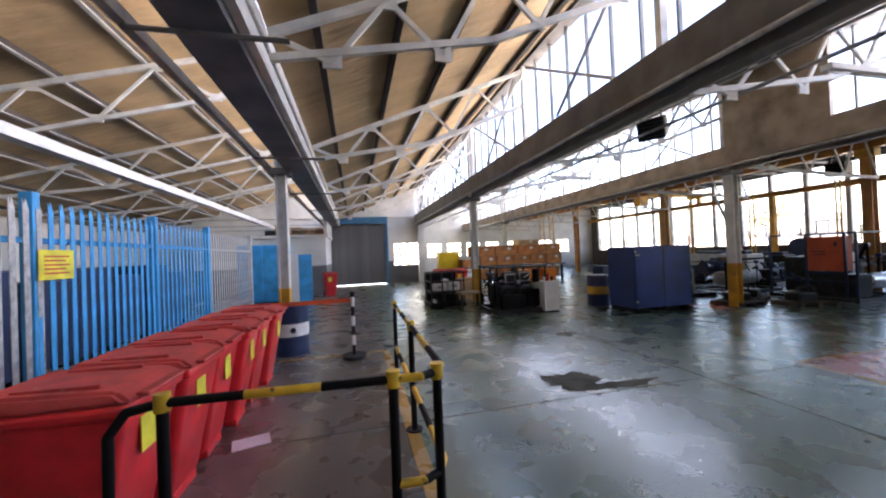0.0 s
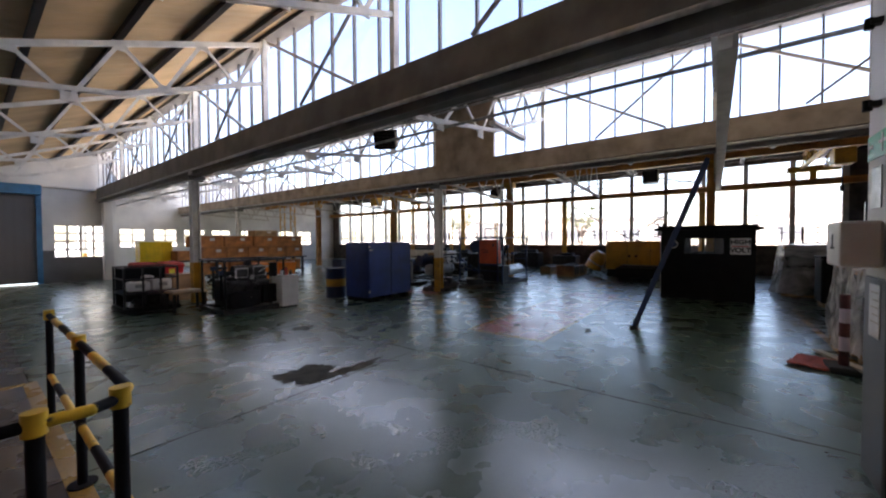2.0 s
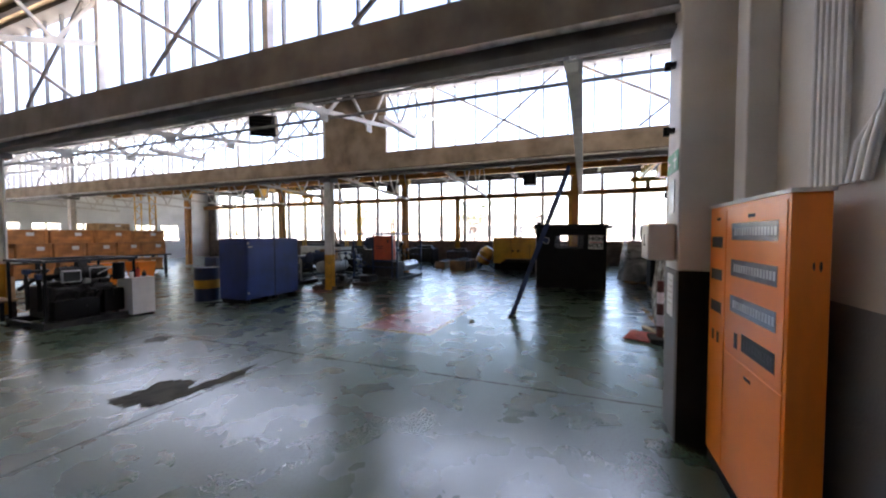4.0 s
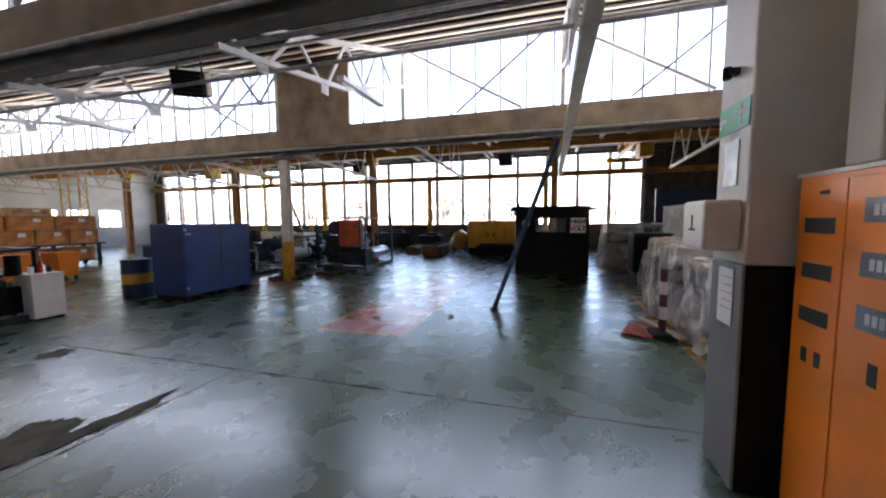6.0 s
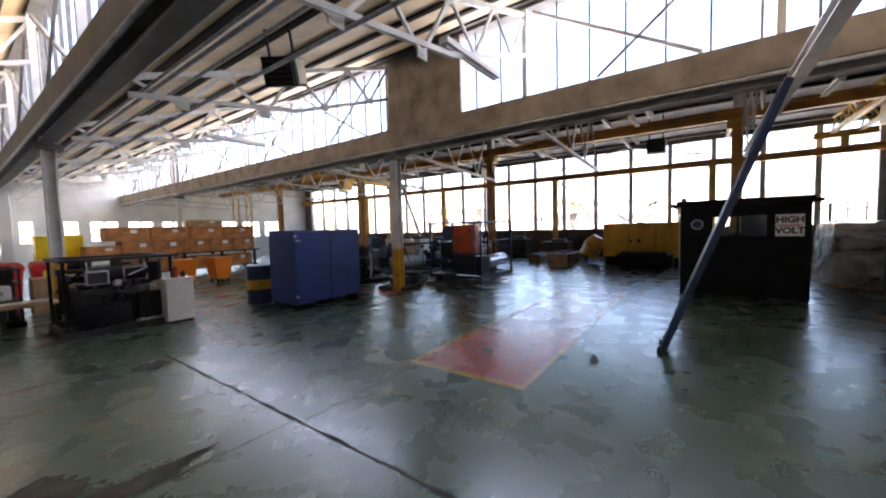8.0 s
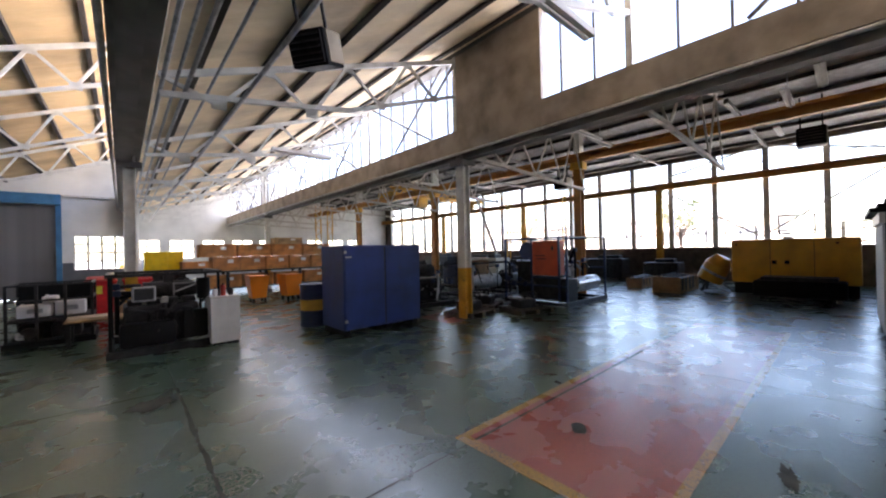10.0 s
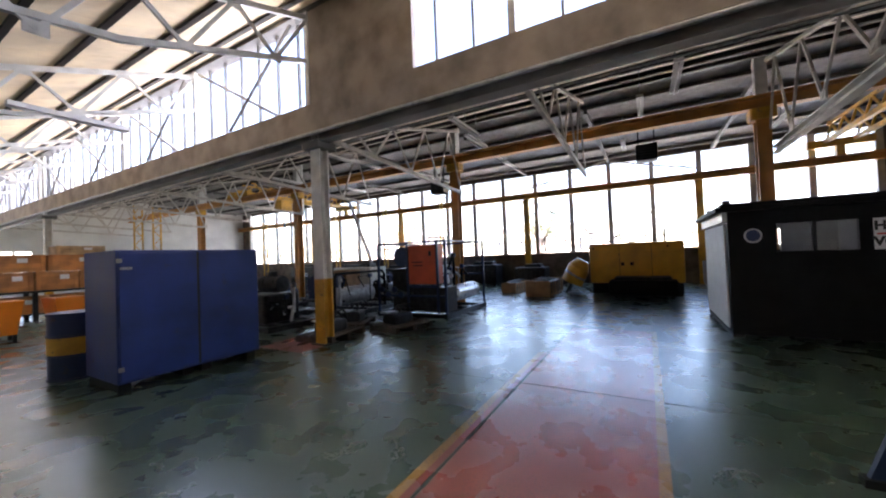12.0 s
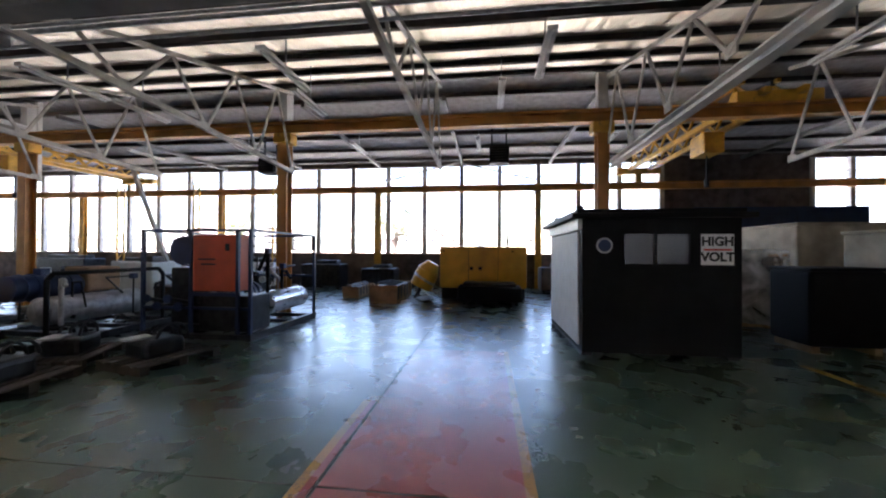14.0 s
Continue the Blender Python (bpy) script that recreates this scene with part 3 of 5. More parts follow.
for y in (-7.3, 0, 7.26, 14.5, 21.8):
    crane_column(15.2, y, 4.0)
    part("upper_post", B((-0.1, -0.1, 4.52, 0.1, 0.1, 5.3)), M["white"], thing("roof_post", "white steel post above the crane beam", "post", (15.2, y, 0)))
    part("hanger", B((-0.05, -0.05, 3.3, 0.05, 0.05, 5.6)), M["white"], thing("roof_hanger", "white painted steel hanger below the roof", "hanger", (15.42, y, 0)))

single("tie_beam", B((G1 + 0.1, -0.26, 3.28, G3 - 0.3, -0.22, 3.42), (G1 + 0.1, -0.22, 3.28, G3 - 0.3, -0.12, 3.3), (G1 + 0.1, -0.22, 3.4, G3 - 0.3, -0.12, 3.42)), M["white"], "heavy grey-white steel channel tie across the hall", "beam", "structure")

for tag, xs in (("bay_two", (4.62, 4.75, 5.0, 5.35)), ("bay_three", (10.05, 10.2, 10.5))):
    pr = thing("service_pipes_" + tag, "thin grey service pipes along the gutter", "pipe", kind="structure")
    for k, x in enumerate(xs):
        part("pipe", R(((x, -1.6 if x < 6 else SOUTH, 3.62 + 0.05 * (k % 3)), (x, NORTH_B, 3.62 + 0.05 * (k % 3)), 0.018 + 0.008 * (k % 2))), M["galv"], pr)
# crane runway beams
for x, z in ((15.2, 4.25), (22.0, 3.94)):
    cb = thing("crane_beam", "long ochre painted steel crane runway beam", "crane beam", group="crane beams")
    part("web", B((x - 0.015, SOUTH + 0.1, z + 0.05, x + 0.015, NORTH_B - 0.1, z + 0.22)), M["beam"], cb)
    part("top_flange", B((x - 0.13, SOUTH + 0.1, z + 0.22, x + 0.13, NORTH_B - 0.1, z + 0.27)), M["beam"], cb)
    part("bottom_flange", B((x - 0.11, SOUTH + 0.1, z, x + 0.11, NORTH_B - 0.1, z + 0.05)), M["beam"], cb)


def crane_bridge(y):
    c = thing("bridge_crane", "yellow lattice bridge crane with a chain hoist", "crane", (0, y, 4.52))
    for s in (-0.35, 0.35):
        part("girder_chord", B((14.9, s - 0.06, 0.12, 22.2, s + 0.06, 0.24)), M["yellow"], c)
        part("girder_chord", B((15.6, s - 0.04, 0.62, 21.6, s + 0.04, 0.7)), M["yellow"], c)
        for k in range(8):
            x = 15.4 + k * 0.8
            part("lattice_bar", S(((x, s, 0.24), (x + 0.4, s, 0.62), 0.05, 0.05)), M["yellow"], c)
            part("lattice_bar", S(((x + 0.4, s, 0.62), (x + 0.8, s, 0.24), 0.05, 0.05)), M["yellow"], c)
    for x in (15.2, 22.0):
        part("end_carriage", B((x - 0.12, -0.8, 0.0, x + 0.12, 0.8, 0.24), bevel=0.02), M["yellow"], c)
    part("end_leg", B((21.9, -0.1, -0.31, 22.1, 0.1, 0.0)), M["yellow"], c)
    part("hoist", B((17.2, -0.25, -0.45, 17.9, 0.25, 0.1), bevel=0.04), M["yellow"], c)
    part("hook_block", R(((17.55, 0, -0.45), (17.55, 0, -1.1), 0.02), ((17.55, 0, -1.1), (17.55, 0, -1.3), 0.06)), M["iron"], c)


crane_bridge(-3.4)
crane_bridge(18.5)


# jib frames by the far crane columns: latticed masts
def mast(x, y, h):
    m = thing("lattice_mast", "yellow steel lattice mast beside the windows", "mast", (x, y, 0), group="lattice masts")
    for sx in (-0.15, 0.15):
        part("leg", B((sx - 0.025, -0.025, 0, sx + 0.025, 0.025, h)), M["yellow"], m)
    n = int(h / 0.35)
    for k in range(n):
        a, b = (-0.15, 0.15) if k % 2 else (0.15, -0.15)
        part("lacing", S(((a, 0, k * h / n), (b, 0, (k + 1) * h / n), 0.02, 0.03)), M["yellow"], m)


for x, y in ((20.8, 11.0), (20.9, 18.2), (20.9, 14.6), (20.9, 25.0), (12.6, 21.8), (13.3, 21.8), (20.9, -11.0)):
    mast(x, y, 4.2)


# ---- window bands ----
def window_band(name, y0, y1, z0, z1, pitch, label):
    w = thing(name, label, "window", kind="structure")
    n = max(1, round((y1 - y0) / pitch))
    st = (y1 - y0) / n
    zt = 4.08
    for k in range(n + 1):
        y = y0 + k * st
        part("mullion", B((EAST - 0.06, y - 0.09, z0, EAST + 0.12, y + 0.09, z1)), M["mullion"], w)
    part("transom", B((EAST - 0.05, y0, zt - 0.06, EAST + 0.11, y1, zt + 0.06)), M["frame"], w)
    part("window_sill", B((EAST - 0.1, y0, z0 - 0.05, EAST + 0.02, y1, z0)), M["frame"], w)
    bar = mesh_of(B((EAST + 0.05, -st / 2 + 0.11, -0.022, EAST + 0.075, st / 2 - 0.11, 0.022)), "glazing_bar", M["bar"])
    ver = mesh_of(B((EAST + 0.05, -0.02, z0, EAST + 0.075, 0.02, 2.2)), "glazing_bar", M["bar"])
    cw, ch, ct = 0.5, 0.72, 0.055
    cas = mesh_of(B((EAST, -cw, 0, EAST + 0.03, -cw + ct, ch), (EAST, cw - ct, 0, EAST + 0.03, cw, ch), (EAST, -cw + ct, ch - ct, EAST + 0.03, cw - ct, ch), (EAST, -cw + ct, 0, EAST + 0.03, cw - ct, ct), (EAST, -0.015, ct, EAST + 0.03, 0.015, ch - ct)), "casement", M["bar"])
    for k in range(n):
        y = y0 + (k + 0.5) * st
        p = part("pane", B((EAST + 0.06, y - st / 2 + 0.11, z0, EAST + 0.066, y + st / 2 - 0.11, z1)), M["glass"], w)
        p.visible_shadow = False
        for z in (1.95, 4.62):
            share("glazing_bar", bar, w, (0, y, z))
        share("casement", cas, w, (0, y, random.choice((1.48, 1.48, 1.8))))
        if k % 3 == 0:
            share("glazing_bar", ver, w, (0, y + 0.42, 0))


window_band("window_east", -4.43, 29.0, 1.4, 5.12, 1.63, "long band of tall steel factory windows over a brick wall")
window_band("window_east_far", -12.5, -9.8, 1.4, 5.12, 1.35, "tall steel factory window")
wb = thing("wall_bracing", "crossed steel bracing at the window wall", "brace", kind="structure")
for a, b in (((7.1, 4.0), (3.65, 1.75)), ((0.4, 4.0), (3.65, 1.75)), ((7.1, 4.4), (3.65, 5.2)), ((0.4, 4.4), (3.65, 5.2))):
    part("brace", S(((EAST - 0.25, a[0], a[1]), (EAST - 0.25, b[0], b[1]), 0.06, 0.06)), M["frame"], wb)
part("brace", S(((17.5, 12.2, 0.1), (17.5, 13.9, 4.1), 0.1, 0.1)), M["frame"], wb)
for y in (0.4, 7.1, 14.4, 21.6):
    c = thing("wall_post", "yellow steel post against the window wall", "post", (EAST - 0.3, y, 0), group="wall posts")
    part("shaft", B((-0.1, -0.12, 0, -0.07, 0.12, 4.25), (0.07, -0.12, 0, 0.1, 0.12, 4.25), (-0.07, -0.015, 0, 0.07, 0.015, 4.25)), M["yellow"], c)


def small_window(name, axis_x0, axis_x1, y, z0, z1, nx, nz):
    w = thing(name, "white steel window with small panes", "window", kind="structure")
    p = part("pane", B((axis_x0, y + 0.1, z0, axis_x1, y + 0.106, z1)), M["glass"], w)
    p.visible_shadow = False
    for k in range(nx + 1):
        x = axis_x0 + k * (axis_x1 - axis_x0) / nx
        part("glazing_bar", B((x - 0.04, y + 0.07, z0, x + 0.04, y + 0.1, z1)), M["offwhite"], w)
    for k in range(nz + 1):
        z = z0 + k * (z1 - z0) / nz
        part("glazing_bar", B((axis_x0, y + 0.075, z - 0.035, axis_x1, y + 0.098, z + 0.035)), M["offwhite"], w)


small_window("window_1", 2.67, 4.3, NORTH_A, 1.05, 2.43, 4, 4)
for i, h in enumerate(far_holes):
    small_window("window_%d" % (i + 2), h[0], h[1], NORTH_B, h[2], h[3], 2, 3)

# roller door
d = thing("door_1", "closed grey steel roller shutter door with a blue hood", "door", (0.55, NORTH_A, 0), kind="structure")
slat = mesh_of(B((-1.68, 0.05, 0, 1.68, 0.075, 0.085), (-1.68, 0.06, 0.085, 1.68, 0.07, 0.1)), "slat", M["shutter"])
for k in range(36):
    share("slat", slat, d, (0, 0, 0.05 + k * 0.1))
part("hood", B((-1.8, -0.25, 3.62, 1.8, 0.0, 4.02), bevel=0.02), M["doorblue"], d, "blue sheet metal shutter hood")
for s in (-1.72, 1.72):
    part("guide_rail", B((s - 0.08, -0.06, 0, s + 0.08, -0.003, 3.62)), M["doorblue"], d)

# beam along the end wall
single("wall_beam", B((WEST, NORTH_A - 0.12, 3.95, G1, NORTH_A - 0.03, 4.02)), M["frame"], "thin grey pipe rail across the end wall", "rail", "structure")
col = single("end_pier", B((G1 - 0.02, NORTH_A - 0.45, 0, G1 + 0.3, NORTH_A - 0.002, Z_BOT), bevel=0.02), M["wall"], "white brick pier at the end wall", "pier", "structure")

# ---- office block with mezzanine ----
of = thing("office_block", "low office block, white above and dark grey below, with storage on its roof", "office", kind="structure")
part("wall_upper", B((-6.5, 18.0, 1.35, -0.95, 21.95, 2.7)), M["wall"], of)
part("wall_lower", B((-6.5, 18.004, 0, -0.954, 21.95, 1.35)), M["wallgrey"], of)
part("roof_slab", B((-6.6, 17.85, 2.7, -0.85, 21.95, 2.82)), M["offwhite"], of)
part("parapet", B((-1.0, 17.9, 2.82, -0.88, 21.9, 3.6)), M["wall"], of)
part("hand_rail", B((-6.5, 17.9, 3.25, -1.0, 17.94, 3.29), (-6.5, 17.9, 3.05, -1.0, 17.94, 3.08)), M["galv"], of)
for k, (w, h, m) in enumerate(((0.5, 0.55, "yellow"), (0.7, 0.35, "card"), (0.45, 0.3, "card"), (0.9, 0.3, "iron"), (0.6, 0.4, "ply"), (0.8, 0.35, "card"))):
    x = -3.0 + k * 0.85 - (2.8 if k > 2 else 0)
    single("storage_box", B((-w / 2, -0.25, 0, w / 2, 0.25, h * 0.9), (-w / 2 - 0.01, -0.26, h * 0.9, w / 2 + 0.01, 0.26, h), bevel=0.01), M[m], "box stored on the office roof", "box", group="stored boxes", loc=(x, 18.6, 2.82))
blue_cab = thing("blue_locker", "tall bright blue steel store cupboard", "cupboard", (-3.0, 15.6, 0))
part("body", B((-1.0, -0.4, 0.06, 0.8, 0.4, 2.3), bevel=0.02), M["skyblue"], blue_cab)
part("door", B((-0.97, -0.43, 0.1, -0.12, -0.402, 2.25), bevel=0.006), M["skyblue"], blue_cab)
part("door", B((-0.08, -0.43, 0.1, 0.77, -0.402, 2.25), bevel=0.006), M["skyblue"], blue_cab)
part("plinth", B((-0.95, -0.37, 0, 0.75, 0.37, 0.06)), M["black"], blue_cab)
bd = thing("leaning_board", "white and blue sheet boards leaning upright", "board", (-2.1, 13.6, 0))
part("white_board", B((0.0, -0.02, 0, 0.5, 0.02, 1.9)), M["paper"], bd)
part("blue_board", B((0.45, 0.03, 0, 0.95, 0.07, 1.85)), M["skyblue"], bd)

# ---- palisade fence ----
fx = -2.9
fe = thing("palisade_fence", "tall steel palisade fence, blue pales then grey pales", "fence", (fx, 0, 0))


def pale_mesh(m):
    bm = bmesh.new()
    vs = []
    for x in (-0.004, 0.004):
        vs.append([bm.verts.new((x + (0.012 if abs(y) > 0.02 else 0), y, z)) for y, z in ((-0.035, 0.1), (-0.012, 0.1), (0.012, 0.1), (0.035, 0.1), (0.035, 2.3), (0.018, 2.42), (0, 2.34), (-0.018, 2.42), (-0.035, 2.3))])
    for r in vs:
        bm.faces.new(r)
    for k in range(9):
        bm.faces.new((vs[0][k], vs[0][(k + 1) % 9], vs[1][(k + 1) % 9], vs[1][k]))
    return mesh_of(bm, "pale", m)


pb, pg = pale_mesh(M["skyblue"]), pale_mesh(M["galv"])
y = 2.4
while y < 12.6:
    share("pale", pb if 4.6 < y < 9.1 else pg, fe, (0.05, y, 0))
    y += 0.155
for z in (0.5, 2.0):
    part("rail", B((-0.03, 2.4, z - 0.03, 0.03, 9.1, z + 0.03)), M["skyblue"], fe)
    part("rail", B((-0.03, 9.1, z - 0.03, 0.03, 12.6, z + 0.03)), M["galv"], fe)
for y, m in ((4.55, "skyblue"), (6.9, "skyblue"), (9.15, "skyblue"), (12.6, "galv"), (2.4, "galv")):
    part("post", B((-0.06, y - 0.05, 0, 0.06, y + 0.05, 2.5), bevel=0.008), M[m], fe)
sg = thing("warning_sign", "crinkled yellow paper notice tied to the fence", "sign", (fx + 0.09, 4.75, 1.74))
part("sheet", B((0, -0.24, -0.16, 0.004, 0.24, 0.16)), M["label"], sg)
part("text_bars", B(*[(0.004, -0.17, 0.08 - k * 0.045, 0.006, 0.17 - 0.05 * (k % 2), 0.098 - k * 0.045) for k in range(5)]), M["redink"], sg)
# stock behind the fence
for k in range(7):
    y = 5.0 + k * 1.1
    rk = thing("stock_rack", "dark blue storage rack behind the fence", "rack", (-4.9, y, 0), group="racks behind the fence")
    part("body", B((-0.4, -0.5, 0.1, 0.4, 0.5, 1.5 + 0.2 * (k % 2)), bevel=0.02), M["navy"], rk)
    for lx in (-0.38, 0.3):
        for ly in (-0.48, 0.4):
            part("leg", B((lx, ly, 0, lx + 0.08, ly + 0.08, 0.1)), M["iron"], rk)


# ---- wheeled bins ----
def wheeled_bin():
    b = thing("wheeled_bin", "red plastic wheeled bin with a dusty lid and yellow label", "bin", (0, 0, 0), group="row of red bins")
    bm = bmesh.new()
    lo, hi = (-0.26, 0.20, 0.22), (-0.34, 0.36, 0.29)
    v = [bm.verts.new(p) for p in ((lo[0], -lo[2], 0.06), (lo[1], -lo[2], 0.06), (lo[1], lo[2], 0.06), (lo[0], lo[2], 0.06), (hi[0], -hi[2], 0.95), (hi[1], -hi[2], 0.95), (hi[1], hi[2], 0.95), (hi[0], hi[2], 0.95))]
    for f in ((0, 1, 2, 3), (4, 5, 6, 7), (0, 1, 5, 4), (1, 2, 6, 5), (2, 3, 7, 6), (3, 0, 4, 7)):
        bm.faces.new([v[k] for k in f])
    bmesh.ops.bevel(bm, geom=list(bm.edges), offset=0.045, segments=3, affect="EDGES", profile=0.6)
    part("body", bm, M["red"], b, "", True)
    part("rim", B((-0.355, -0.305, 0.90, 0.375, 0.305, 0.965), bevel=0.02), M["red"], b)
    bm = bmesh.new()
    v = [bm.verts.new(p) for p in ((-0.36, -0.3, 0.97), (0.40, -0.3, 0.97), (0.40, 0.3, 0.97), (-0.36, 0.3, 0.97), (-0.33, -0.26, 1.06), (0.30, -0.26, 1.035), (0.30, 0.26, 1.035), (-0.33, 0.26, 1.06))]
    for f in ((0, 1, 2, 3), (4, 5, 6, 7), (0, 1, 5, 4), (1, 2, 6, 5), (2, 3, 7, 6), (3, 0, 4, 7)):
        bm.faces.new([v[k] for k in f])
    bmesh.ops.bevel(bm, geom=list(bm.edges), offset=0.02, segments=2, affect="EDGES")
    lid = part("lid", bm, M["lidred"], b, "dusty red lid", True)
    for y in (-0.2, 0.17):
        part("lid_rib", B((-0.2, y, 1.04, 0.2, y + 0.03, 1.065), bevel=0.006), M["lidred"], lid)
    part("lid_grip", B((0.36, -0.2, 0.975, 0.43, 0.2, 1.0), bevel=0.01), M["lidred"], lid)
    part("handle", R(((-0.42, -0.24, 0.98), (-0.42, 0.24, 0.98), 0.016), ((-0.42, -0.2, 0.98), (-0.33, -0.2, 0.93), 0.014), ((-0.42, 0.2, 0.98), (-0.33, 0.2, 0.93), 0.014)), M["red"], b)
    for s in (-1, 1):
        part("wheel", R(((-0.27, s * 0.22, 0.1), (-0.27, s * 0.27, 0.1), 0.1), n=20), M["rubber"], b, "", True)
    part("foot", B((0.08, -0.18, 0, 0.2, 0.18, 0.07), bevel=0.01), M["red"], b)
    lb = part("label", B((0.338, -0.12, 0.64, 0.344, 0.03, 0.84)), M["label"], b, "yellow printed label")
    lb.matrix_basis = pose(0.0, 0, 0.0)
    return b


wbin = wheeled_bin()
wbin.matrix_basis = pose(-1.2, 2.45, 0, 0, 0, -2)
for k in range(1, 6):
    copy_thing(wbin, pose(-1.2 + 0.02 * k + 0.03 * (k % 2), 2.45 + 0.6 * k, 0, 0, 0, random.uniform(-3, 3)))
copy_thing(wbin, pose(-0.75, 16.9, 0, 0, 0, -80))


def drum(loc, body, band, label, logo=False):
    d = thing("oil_drum", label, "drum", loc)
    part("body", R(((0, 0, 0.0), (0, 0, 0.87), 0.285), n=32), body, d, "", True)
    for z in (0.015, 0.3, 0.58, 0.865):
        part("hoop", R(((0, 0, z - 0.012), (0, 0, z + 0.012), 0.297), n=32), body, d, "", True)
    part("band", R(((0, 0, 0.34), (0, 0, 0.56), 0.288), n=32), band, d, "painted band", True)
    part("bung", R(((0.18, 0, 0.87), (0.18, 0, 0.89), 0.035), n=12), M["steel"], d)
    if logo:
        part("mark", R(((0.06, -0.284, 0.45), (0.06, -0.291, 0.45), 0.05), n=16), M["ink"], d)
    return d


drum((-0.8, 6.95, 0), M["navy"], M["paper"], "blue steel drum with a white band", True)
drum((7.15, 9.05, 0), M["navy"], M["yellow"], "dark blue steel drum with a yellow band")


# ---- pedestrian barrier ----
def striped(bm_pts, r, owner, name, first=0):
    """A tube in lengths painted black and yellow in turn."""
    k = first
    for a, b in zip(bm_pts, bm_pts[1:]):
        a, b = Vector(a), Vector(b)
        n = max(1, round((b - a).length / 0.38))
        for i in range(n):
            bm = bmesh.new()
            p, q = a.lerp(b, i / n), a.lerp(b, (i + 1) / n)
            rod(bm, p, q, r, 14)
            bmesh.ops.create_uvsphere(bm, u_segments=10, v_segments=6, radius=r, matrix=Matrix.Translation(q))
            part(name, bm, M["barrier_yellow"] if k % 2 else M["black"], owner, "", True)
            k += 1


M["barrier_yellow"] = mat("worn_yellow_barrier_paint", (0.68, 0.42, 0.03), 0.45, 0, 0.15, 6, 0.1, (0.08, 0.06, 0.04))
ba = thing("guard_barrier", "black and yellow striped tubular steel guard rail", "barrier", (0, 0, 0))
arc = lambda cx, cy, z, r, a0, a1, n=5: [(cx + r * math.cos(radians(a0 + (a1 - a0) * i / n)), cy + r * math.sin(radians(a0 + (a1 - a0) * i / n)), z) for i in range(n + 1)]
for z, f in ((1.0, 0), (0.42, 1)):
    if z > 0.9:
        striped([(-0.62, 2.02, z), (0.52, 1.95, z)], 0.024, ba, "rail", f)
    striped([(0.52, 1.95, z), (0.68, 1.94, z), (0.78, 2.0, z), (0.83, 2.12, z)], 0.024, ba, "rail", 1)
    striped([(0.83, 2.12, z), (0.85, 4.95, z)], 0.024, ba, "rail", f)
for x, y in ((0.52, 1.95), (0.78, 2.0), (0.84, 3.4), (0.85, 4.95), (-0.62, 2.02)):
    part("post", R(((x, y, 0), (x, y, 1.03), 0.028), n=14), M["black"], ba, "", True)
    part("collar", R(((x, y, 0.96), (x, y, 1.05), 0.038), n=14), M["barrier_yellow"], ba, "", True)
    part("foot_plate", R(((x, y, 0), (x, y, 0.015), 0.08), n=16), M["black"], ba)
bm = bmesh.new()
path(bm, [(-0.62, 2.02, 1.0), (-0.78, 2.03, 0.97), (-0.86, 2.035, 0.86), (-0.87, 2.035, 0.0)], 0.024, 12)
part("end_loop", bm, M["black"], ba, "", True)

st = thing("tape_post", "black and white striped belt post on a rubber foot", "post", (0.28, 6.2, 0))
for k in range(6):
    part("stripe", R(((0, 0, 0.06 + k * 0.16), (0, 0, 0.22 + k * 0.16), 0.032), n=14), M["paper"] if k % 2 else M["black"], st, "", True)
part("foot", R(((0, 0, 0), (0, 0, 0.06), 0.2), n=18), M["rubber"], st, "", True)
part("head", R(((0, 0, 1.02), (0, 0, 1.1), 0.04), n=14), M["black"], st)
single("barrier_tape", B((-1.15, 6.6, 0.93, 0.26, 6.606, 1.0)), M["tape"], "red webbing stretched from the post to the column", "tape").matrix_basis = pose(0, 0, 0.0, 0, 0, 0) @ Matrix.Translation((0, -0.4, 0))
single("paper_sheet", B((-0.16, -0.11, 0.001, 0.16, 0.11, 0.004)), M["pinkpaper"], "pale pink paper sheet lying on the floor", "paper", loc=(-0.66, 3.66, 0), rz=15)


# ---- blue double cabinet ----
bc = thing("steel_cabinet", "dented blue steel two-door cabinet on feet", "cabinet", (7.07, 7.51, 0))
part("body", B((0, 0.0, 0.1, 1.73, 0.95, 1.65), bevel=0.012), M["blue"], bc)
for x0, x1 in ((0.02, 0.85), (0.88, 1.71)):
    dr = part("door", B((x0, -0.025, 0.13, x1, -0.002, 1.62), bevel=0.008), M["blue"], bc)
part("centre_gap", B((0.852, -0.02, 0.13, 0.878, -0.001, 1.62)), M["ink"], bc)
part("handle", B((0.03, -0.05, 1.42, 0.14, -0.026, 1.45)), M["steel"], bc)
for z in (0.25, 1.5):
    part("hinge", B((0.0, -0.04, z, 0.05, -0.026, z + 0.05)), M["steel"], bc)
for x in (0.08, 0.75, 0.98, 1.62):
    part("foot", B((x - 0.06, 0.05, 0, x + 0.06, 0.9, 0.1)), M["black"], bc)

